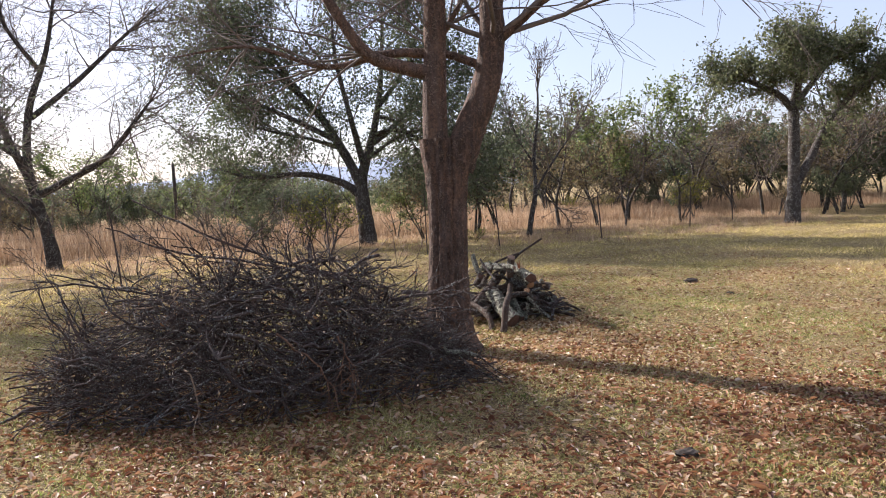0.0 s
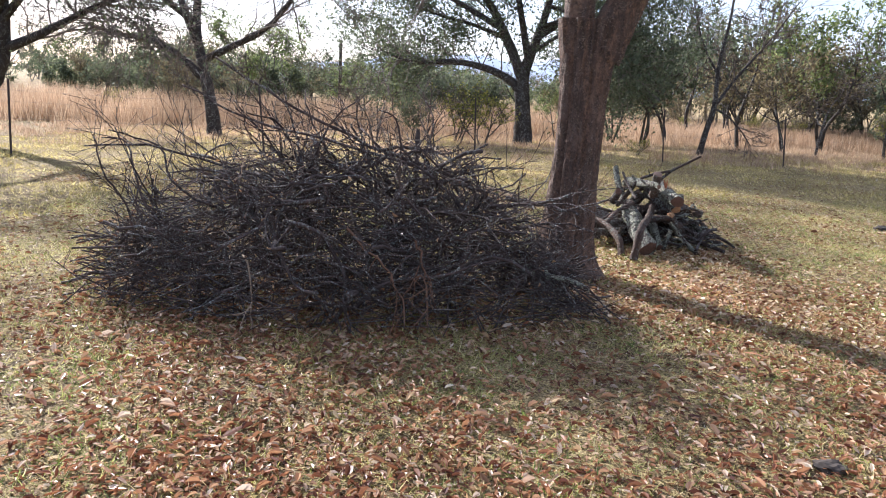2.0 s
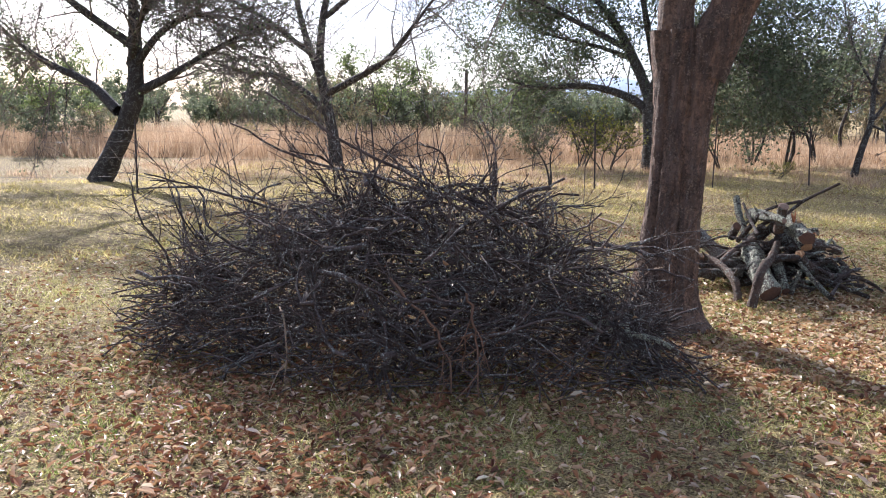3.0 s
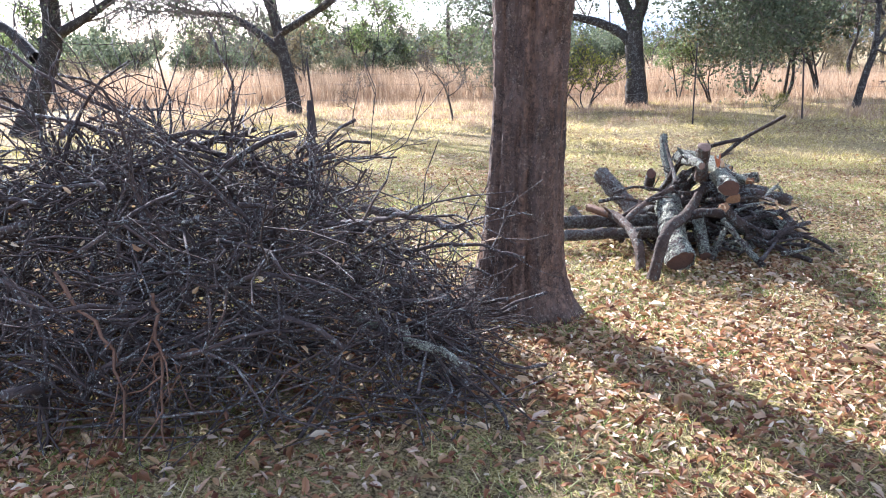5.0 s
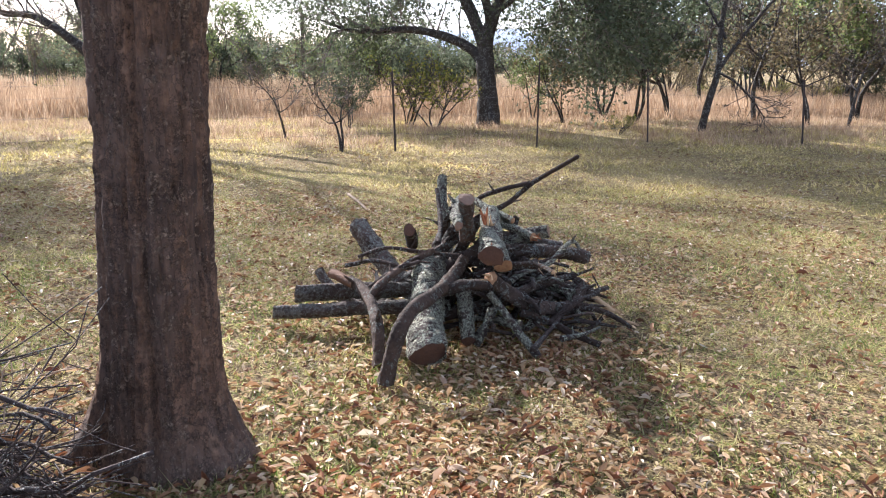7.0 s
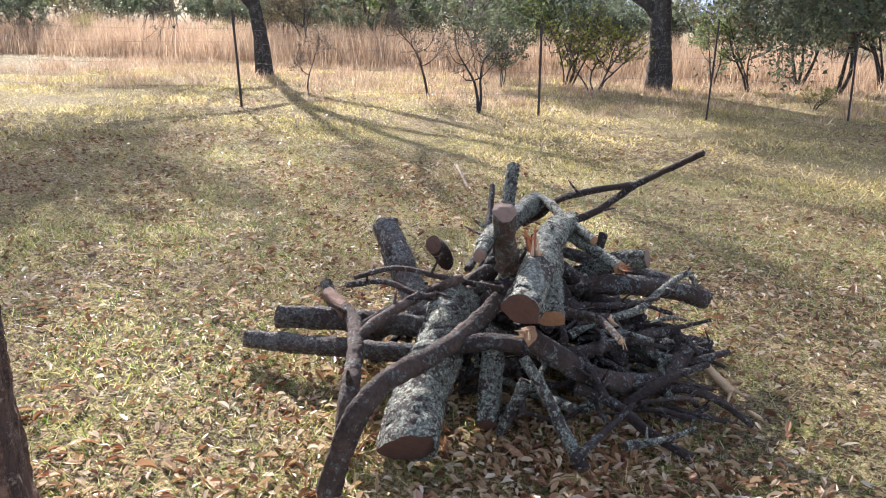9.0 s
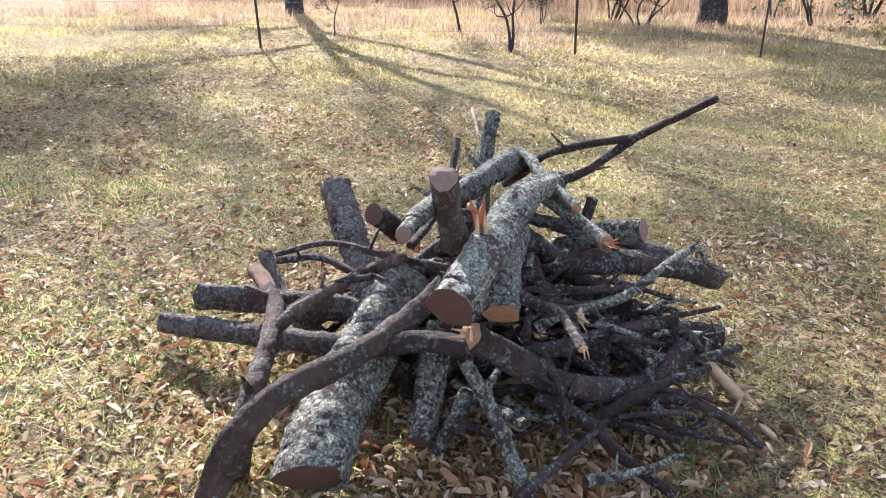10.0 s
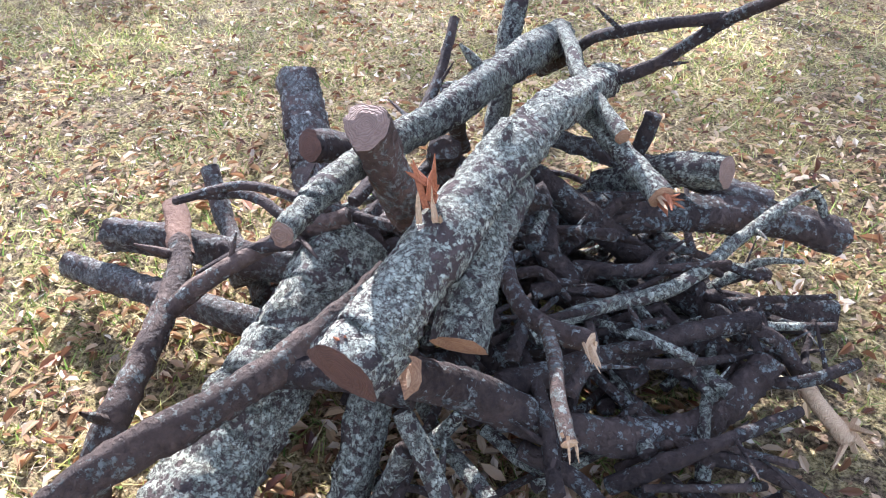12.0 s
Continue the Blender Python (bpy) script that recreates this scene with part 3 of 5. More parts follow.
# ---- woodpile: every log is a thing of its own ----
def log(pts, r0, r1=None, mat=None, ends=(None, None), label="lichen-covered grey log in the woodpile", stubs=0, seed=0, name="log"):
    """A bent log through pts with a cut face at the ends that have a material."""
    rnd = np.random.default_rng(seed + 100)
    pts = np.array(pts, float)
    r1 = r0 if r1 is None else r1
    origin = pts[0].copy()
    length = np.linalg.norm(np.diff(pts, axis=0), axis=1).sum()
    m = max(6, int(length / (0.016 if r0 > 0.03 else 0.024)))
    p, q = resample(pts - origin, np.linspace(r0, r1, len(pts)), m)
    p[1:-1] += rnd.normal(0, 0.03 * r0, (m - 2, 3))
    sides = 26 if r0 > 0.04 else 14 if r0 > 0.02 else 8
    ph = rnd.uniform(0, 6.28, 3)
    lob = lambda a, s: 1 + 0.07 * np.cos(2 * a + ph[0]) + 0.05 * np.cos(3 * a + ph[1] + 4 * s) + 0.03 * np.cos(5 * a + ph[2] - 7 * s)
    q = q * (1 + 0.05 * np.sin(np.linspace(0, length * 22, m) + ph[0]))
    g = Geo()
    v, f = tube(p, q, sides, 0.045, rnd, lob)
    g.add(v, f)
    knots = []
    for _ in range(stubs):
        k = rnd.integers(m // 5, m - 2)
        d = rnd.normal(0, 1, 3)
        d[2] = abs(d[2]) * 0.7
        d /= np.linalg.norm(d)
        ln = rnd.uniform(0.04, 0.11)
        sp = p[k] + np.outer(np.linspace(0, 1, 4), d * (q[k] + ln))
        knots.append((sp, q[k]))
    ob = new(name, g.mesh(name, mat or M_LOG))
    ob.location = origin
    tagged(ob, label, "log" if name == "log" else "branch", "logs and branches of the woodpile")
    for sp, rk in knots:
        kg = Geo()
        kg.add(*tube(sp, np.array([0.45, 0.38, 0.30, 0.10]) * rk, 6, 0.1, rnd))
        part("knot", kg.mesh("knot", mat or M_LOG), ob)
    for which, em in enumerate(ends):
        ring = v[:sides] if which == 0 else v[-sides:]
        c = ring.mean(0)
        out = p[0] - p[1] if which == 0 else p[-1] - p[-2]
        out = out / np.linalg.norm(out)
        rot = Vector(out).to_track_quat("Z", "Y").to_matrix().to_4x4()
        inv = np.array(rot.to_3x3().inverted())
        loc = (ring - c) @ inv.T
        loc2 = loc * 0.55
        loc2[:, 2] += 0.004
        if em is None:
            em = M_LOGD
        vs = np.vstack([loc, loc2, [[0, 0, 0.003]]])
        fs = [(k, (k + 1) % sides, sides + (k + 1) % sides, sides + k) for k in range(sides)]
        fs += [(sides + k, sides + (k + 1) % sides, 2 * sides) for k in range(sides)]
        if which == 1:
            fs = [tuple(reversed(x)) for x in fs]
        me = bpy.data.meshes.new("cut_face")
        me.from_pydata([tuple(x) for x in vs], [], fs)
        me.materials.append(em)
        part("cut_face", me, ob, "", Matrix.Translation(c) @ rot)
    return ob


LICH, DARK = "grey log crusted with pale lichen in the woodpile", "dark brown weathered branch in the woodpile"
log([(0.845, 8.39, 0.06), (0.765, 8.62, 0.15), (0.715, 8.83, 0.235), (0.65, 9.08, 0.31)], 0.090, 0.084, M_LOG, (M_CUT, None), "thick lichen-crusted log with a sawn brown end on the grass", 0, 1)
TOP_LOG = log([(1.094, 8.657, 0.510), (1.035, 8.92, 0.545), (0.955, 9.25, 0.575), (0.895, 9.52, 0.56), (0.82, 9.86, 0.50)], 0.060, 0.044, M_LOG, (M_CUT, None), "pale lichen-crusted log lying on top of the woodpile, sawn end", 1, 2)
log([(1.110, 8.905, 0.395), (1.03, 9.06, 0.47), (0.96, 9.25, 0.50)], 0.046, 0.048, M_LOG, (M_CUTP, None), "short lichen-covered log with a fresh orange cut end", 0, 3)
log([(0.60, 9.96, 0.53), (0.68, 9.60, 0.575), (0.755, 9.284, 0.595), (0.80, 9.06, 0.625), (0.86, 8.86, 0.645), (0.906, 8.722, 0.639)], 0.052, 0.021, M_LOG, (M_CUT, M_CUTT), "tapering lichen-covered log with a snapped thin end", 3, 4)
log([(0.896, 8.928, 0.745), (0.886, 8.965, 0.67), (0.878, 9.00, 0.60), (0.87, 9.05, 0.50)], 0.041, 0.042, M_LOGB, (M_CUTT, None), "dark upright log stub with a sawn ringed top", 0, 5)
log([(0.518, 9.095, 0.515), (0.50, 9.18, 0.47), (0.47, 9.30, 0.38)], 0.037, 0.036, M_LOGD, (M_CUT, None), "short dark log with a sawn round end", 0, 6)
log([(0.07, 9.43, 0.44), (0.22, 9.32, 0.33), (0.42, 9.18, 0.20), (0.62, 9.05, 0.10)], 0.065, 0.060, M_LOGW, (M_CUT, None), "lichen-spotted log leaning out of the woodpile, brown end", 0, 7)
log([(0.463, 9.977, 0.69), (0.50, 9.86, 0.55), (0.58, 9.70, 0.36), (0.62, 9.6, 0.1)], 0.034, 0.036, M_LOG, (M_CUT, None), "upright lichen-spotted branch stub in the woodpile", 1, 8)
log([(1.235, 9.705, 0.430), (1.144, 9.695, 0.410), (1.063, 9.679, 0.370), (0.936, 9.667, 0.300)], 0.043, 0.043, M_LOG, (M_CUTT, None), "log in the woodpile with a round sawn end facing out", 0, 9)
log([(1.46, 9.95, 0.215), (1.30, 9.83, 0.27), (1.08, 9.60, 0.31), (0.87, 9.43, 0.31), (0.6, 9.2, 0.28)], 0.044, 0.050, M_LOGD, (None, None), "long dark log lying across the woodpile", 1, 10)
log([(0.708, 8.145, -0.01), (0.725, 8.18, 0.11), (0.745, 8.245, 0.224), (0.768, 8.37, 0.288), (0.80, 8.55, 0.295), (0.825, 8.70, 0.305), (0.855, 8.88, 0.35), (0.872, 8.98, 0.40)], 0.037, 0.031, M_LOGB, (M_RUST, M_CUTP), "long curved brown branch propped against the woodpile front", 0, 11, "branch")
log([(0.60, 8.36, -0.02), (0.56, 8.45, 0.12), (0.47, 8.62, 0.19), (0.34, 8.80, 0.232), (0.24, 8.875, 0.25)], 0.036, 0.029, M_LOGB, (M_CUT, None), "crooked brown branch leaning on the woodpile", 2, 12, "branch")
log([(0.40, 8.70, 0.20), (0.46, 8.80, 0.28), (0.55, 8.95, 0.35), (0.68, 9.05, 0.42)], 0.022, 0.018, M_LOGB, (None, None), "thin brown branch lying against the logs", 2, 43, "branch")
log([(0.090, 8.960, 0.258), (0.15, 8.93, 0.252), (0.22, 8.885, 0.246), (0.28, 8.85, 0.240)], 0.029, 0.031, M_RUST, (M_CUT, None), "short rust-brown peeled branch end", 0, 13, "branch")
log([(-0.175, 8.745, 0.065), (0.05, 8.79, 0.08), (0.25, 8.83, 0.10), (0.6, 8.92, 0.12)], 0.037, 0.038, M_LOGW, (M_CUT, None), LICH, 0, 14)
log([(-0.085, 8.85, 0.155), (0.08, 8.93, 0.155), (0.3, 9.0, 0.16), (0.6, 9.1, 0.17)], 0.046, 0.044, M_LOGW, (M_CUT, None), LICH, 0, 15)
log([(-0.10, 9.19, 0.20), (-0.02, 9.15, 0.13), (0.1, 9.1, 0.07), (0.35, 9.02, 0.03)], 0.030, 0.03, M_LOGW, (M_CUT, None), LICH, 0, 16)
log([(0.967, 8.722, 0.020), (0.938, 8.799, 0.100), (0.898, 8.891, 0.200), (0.876, 8.955, 0.270)], 0.042, 0.044, M_LOG, (M_CUT, None), LICH, 0, 17)
BENT = log([(1.056, 8.827, 0.345), (1.101, 8.932, 0.260), (1.226, 9.047, 0.150), (1.341, 9.161, 0.100), (1.422, 9.282, 0.080), (1.459, 9.434, 0.100), (1.478, 9.503, 0.140)], 0.040, 0.034, M_LOGD, (M_CUTP, None), "thick dark bent branch with a pale snapped end", 1, 18, "branch")
log([(1.113, 9.026, 0.200), (1.184, 9.150, 0.200), (1.266, 9.297, 0.200), (1.344, 9.434, 0.200), (1.422, 9.540, 0.200)], 0.030, 0.022, M_LOGD, (None, None), DARK, 1, 19, "branch")
log([(0.80, 8.72, 0.28), (0.93, 8.78, 0.31), (1.06, 8.84, 0.30)], 0.033, 0.036, M_LOGD, (None, None), DARK, 0, 20, "branch")
log([(1.053, 8.810, 0.270), (1.165, 8.786, 0.150), (1.247, 8.739, 0.070), (1.345, 8.684, -0.010)], 0.020, 0.024, M_LOG, (None, M_CUT), "thin lichen-covered branch slanting to the ground", 1, 21, "branch")
log([(1.070, 8.798, 0.190), (1.046, 8.768, 0.100), (1.011, 8.727, 0.000)], 0.022, 0.020, M_LOG, (None, M_CUT), "short lichen-covered branch slanting to the ground", 0, 22, "branch")
log([(1.197, 8.982, 0.120), (1.335, 9.010, 0.080), (1.473, 8.960, 0.040), (1.637, 8.948, -0.010)], 0.022, 0.018, M_LOGD, (None, M_CUTP), "dark branch trailing on the grass with a fresh cut tip", 1, 23, "branch")
log([(1.412, 9.191, 0.080), (1.503, 9.239, 0.090), (1.600, 9.271, 0.080), (1.687, 9.299, 0.040), (1.780, 9.314, -0.020)], 0.022, 0.012, M_LOGD, (None, None), DARK, 1, 24, "branch")
log([(1.471, 9.173, 0.050), (1.576, 9.190, 0.030), (1.679, 9.253, 0.000), (1.739, 9.313, -0.030)], 0.012, 0.006, M_LOGD, (None, None), DARK, 0, 25, "branch")
log([(1.403, 9.527, 0.190), (1.466, 9.553, 0.160), (1.511, 9.568, 0.110), (1.569, 9.572, 0.050)], 0.018, 0.018, M_LOGD, (None, None), DARK, 2, 26, "branch")
log([(1.10, 9.15, 0.24), (1.154, 9.25, 0.27), (1.274, 9.44, 0.285), (1.316, 9.68, 0.31), (1.371, 9.917, 0.325), (1.42, 9.93, 0.26)], 0.018, 0.012, M_LOG, (None, None), "thin crooked lichen-covered branch", 2, 27, "branch")
SNAP_3 = log([(0.90, 9.32, 0.30), (1.02, 9.17, 0.34), (1.15, 9.08, 0.36), (1.27, 9.08, 0.37)], 0.018, 0.020, M_LOGD, (None, M_SPLIT), "thin branch with a pale splintered end", 0, 28, "branch")
SNAP_4 = log([(1.17, 9.08, 0.37), (1.25, 8.99, 0.40), (1.32, 8.90, 0.41), (1.38, 8.84, 0.40)], 0.012, 0.013, M_LOGB, (None, M_SPLIT), "thin split branch standing off the woodpile", 1, 29, "branch")
log([(0.61, 9.94, 0.57), (0.73, 9.82, 0.575), (0.84, 9.70, 0.555), (1.03, 9.58, 0.505)], 0.024, 0.020, M_LOG, (None, M_CUTP), "lichen-covered branch with a snapped orange end", 1, 30, "branch")
SNAP_R = log([(0.88, 9.66, 0.49), (1.03, 9.59, 0.46), (1.166, 9.525, 0.425)], 0.026, 0.028, M_LOG, (None, M_CUTP), "lichen-covered branch with a splintered orange end", 0, 31, "branch")
# forked antler-like branch
log([(0.55, 9.95, 0.42), (0.66, 9.905, 0.50), (0.76, 9.87, 0.59), (0.855, 9.85, 0.635), (0.96, 9.89, 0.665), (1.075, 9.94, 0.69)], 0.018, 0.015, M_LOGD, (None, None), "long forked dark branch reaching out above the woodpile", 1, 32, "branch")
log([(0.70, 9.82, 0.42), (0.795, 9.80, 0.488), (0.94, 9.86, 0.56), (1.08, 9.93, 0.685), (1.22, 9.89, 0.78), (1.385, 9.835, 0.888)], 0.020, 0.012, M_LOGD, (None, None), "long dark knobbly branch reaching up out of the woodpile", 4, 33, "branch")
log([(-1.65, 13.41, -0.09), (-1.35, 12.95, -0.08), (-1.05, 12.5, -0.09)], 0.018, 0.016, M_STICKP, (None, None), "pale bare stick lying on the lawn", 0, 34, "branch")
log([(0.70, 9.05, 0.46), (0.66, 9.25, 0.50), (0.60, 9.44, 0.58), (0.545, 9.57, 0.68)], 0.016, 0.012, M_LOGD, (None, None), DARK, 2, 35, "branch")
log([(0.30, 8.86, 0.40), (0.42, 8.98, 0.43), (0.60, 9.06, 0.40), (0.8, 9.15, 0.37)], 0.010, 0.014, M_LOGD, (None, None), "thin dark twig branch across the logs", 1, 36, "branch")
log([(0.16, 9.0, 0.30), (0.32, 9.05, 0.33), (0.5, 9.06, 0.30), (0.72, 9.1, 0.31)], 0.014, 0.014, M_LOGD, (None, None), DARK, 1, 37, "branch")
log([(0.35, 8.85, 0.22), (0.50, 8.90, 0.33), (0.62, 8.95, 0.37)], 0.014, 0.012, M_LOGD, (None, None), DARK, 0, 38, "branch")
log([(0.45, 9.6, 0.03), (0.8, 9.6, 0.05), (1.2, 9.7, 0.03), (1.5, 9.95, -0.02)], 0.05, 0.045, M_LOGD, (None, None), "dark log at the bottom of the woodpile", 0, 39)
log([(0.5, 9.25, 0.08), (0.8, 9.4, 0.12), (1.15, 9.45, 0.14), (1.42, 9.5, 0.10)], 0.045, 0.035, M_LOGD, (None, None), "dark log in the heart of the woodpile", 0, 40)
log([(0.6, 8.95, 0.02), (0.9, 9.1, 0.08), (1.1, 9.3, 0.10), (1.3, 9.6, 0.08)], 0.04, 0.035, M_LOGD, (None, None), "dark log in the heart of the woodpile", 0, 41)
CHIP = log([(1.510, 9.580, 0.090), (1.584, 9.554, 0.045), (1.667, 9.543, -0.010)], 0.016, 0.022, M_SPLIT, (M_SPLIT, M_SPLIT), "pale split wood chip resting on the grass", 0, 42, "branch")


for k, (pts, r0, r1) in enumerate([
    ([(0.30, 9.30, 0.06), (0.52, 9.32, 0.24), (0.74, 9.34, 0.44)], 0.040, 0.036),
    ([(0.48, 9.55, 0.05), (0.60, 9.42, 0.28), (0.74, 9.30, 0.50)], 0.042, 0.034),
    ([(0.55, 9.75, 0.04), (0.70, 9.58, 0.30), (0.84, 9.42, 0.52)], 0.036, 0.030),
    ([(1.34, 9.62, 0.08), (1.12, 9.52, 0.26), (0.88, 9.40, 0.46)], 0.038, 0.032),
    ([(1.28, 9.30, 0.10), (1.08, 9.32, 0.26), (0.86, 9.34, 0.42)], 0.034, 0.030),
    ([(0.22, 9.02, 0.05), (0.46, 9.12, 0.20), (0.70, 9.22, 0.34)], 0.034, 0.030),
    ([(0.62, 9.10, 0.20), (0.80, 9.22, 0.34), (0.98, 9.36, 0.44)], 0.034, 0.028),
    ([(0.52, 9.62, 0.30), (0.62, 9.48, 0.46), (0.70, 9.36, 0.60)], 0.026, 0.020),
    ([(1.30, 9.86, 0.30), (1.06, 9.74, 0.36), (0.82, 9.62, 0.42)], 0.030, 0.026),
]):
    log(pts, r0, r1, M_LOGW if k in (5, 8) else M_LOGD, (M_CUT, None), "dark log stacked in the heart of the woodpile", 2, 60 + k)
log([(1.001, 9.704, 0.380), (1.015, 9.720, 0.440), (1.024, 9.735, 0.500)], 0.020, 0.022, M_LOGD, (None, M_LOGD), "short dark branch stub poking out of the woodpile", 0, 44, "branch")


def splinters(host, where, way, count, length, mat, seed):
    """Torn shards of wood on a broken end."""
    r = np.random.default_rng(seed)
    for _ in range(count):
        d = np.array(way, float) + r.normal(0, 0.35, 3)
        d = d / np.linalg.norm(d) * length * r.uniform(0.5, 1.2)
        p0 = np.array(where) + r.normal(0, 0.008, 3) - np.array(host.location)
        p = np.array([p0 - d * 0.3, p0 + d * 0.35, p0 + d * 0.75, p0 + d])
        w = length * r.uniform(0.08, 0.16)
        g = Geo()
        g.add(*tube(p, np.array([w, w * 0.9, w * 0.5, 0.0008]), 4, 0.15, r))
        part("splinter", g.mesh("splinter", mat, False), host)


splinters(TOP_LOG, (0.987, 8.975, 0.625), (-0.1, -0.2, 1), 5, 0.07, M_TORN, 1)
splinters(TOP_LOG, (1.085, 8.672, 0.562), (0.1, -0.3, 0.3), 5, 0.022, M_TORN, 9)
splinters(TOP_LOG, (1.03, 8.93, 0.615), (0.3, -0.2, 0.8), 4, 0.045, M_SPLIT, 2)
splinters(SNAP_R, (1.17, 9.52, 0.425), (0.8, -0.3, -0.1), 7, 0.05, M_TORN, 3)
splinters(SNAP_R, (1.165, 9.525, 0.43), (0.8, -0.5, 0.1), 4, 0.04, M_SPLIT, 4)
splinters(SNAP_3, (1.27, 9.08, 0.37), (0.7, -0.4, -0.3), 5, 0.05, M_SPLIT, 5)
splinters(SNAP_4, (1.38, 8.84, 0.40), (0.4, -0.5, -0.5), 3, 0.03, M_SPLIT, 6)
splinters(CHIP, (1.66, 9.57, 0.0), (0.7, -0.3, -0.1), 4, 0.10, M_SPLIT, 7)
splinters(BENT, (1.055, 8.815, 0.350), (-0.3, -0.5, 0.6), 4, 0.04, M_SPLIT, 8)


def pile_filler():
    """Small dark sticks between the logs."""
    r = np.random.default_rng(21)
    for k in range(190):
        c = np.array([r.normal(1.10, 0.26), r.normal(9.42, 0.26), 0]) if k < 120 else np.array([r.normal(0.68, 0.26), r.normal(9.32, 0.20), 0])
        c[2] = r.uniform(0.03, max(0.08, 0.40 - 0.52 * math.hypot(c[0] - 0.95, c[1] - 9.4)))
        a, ln = r.uniform(0, math.pi), r.uniform(0.15, 0.42)
        d = np.array([math.cos(a), math.sin(a), r.normal(0, 0.2)]) * ln / 2
        mid = c + r.normal(0, 0.03, 3)
        p = np.array([c - d, mid, c + d])
        p[:, 2] = np.maximum(p[:, 2], -0.02)
        p[:, 0] -= max(0.0, p[:, 0].max() - 1.62)
        log(p, r.uniform(0.008, 0.02), r.uniform(0.006, 0.014), M_LOGD if r.random() < 0.7 else M_LOG, (None, None), "small dark stick wedged between the logs", 1, 200 + k, "branch")


pile_filler()


# ---- brush pile ----
def stick_mesh(r, forks, length, radius):
    g = Geo()
    n = 9
    p = np.zeros((n, 3))
    d = np.array([1.0, 0, 0])
    for k in range(1, n):
        d = d + r.normal(0, 0.37, 3)
        d[0] = max(d[0], 0.35)
        d /= np.linalg.norm(d)
        p[k] = p[k - 1] + d * length / (n - 1)
    p -= p[n // 2]
    rad = np.linspace(radius, radius * 0.3, n)
    g.add(*tube(*capped(p, rad), 6, 0.08, r))
    stem, g = g, Geo()
    for _ in range(forks):
        k = r.integers(1, n - 1)
        dd = p[k + 1] - p[k]
        dd = dd / np.linalg.norm(dd) + r.normal(0, 0.55, 3)
        twig_spray(g, p[k], dd, length * r.uniform(0.2, 0.45), rad[k] * 0.65, r, 1, 4, 0, 0.8, (1, 3), None, 0.26, 0.003)
    return stem, g


PILE_L, PILE_R = np.array([-3.02, 5.62]), np.array([0.20, 6.45])


def pile_height(u):
    return np.interp(u, [0, 0.1, 0.28, 0.5, 0.7, 0.83, 0.93, 1.0], [0.40, 0.80, 1.03, 1.10, 1.06, 0.86, 0.50, 0.28])


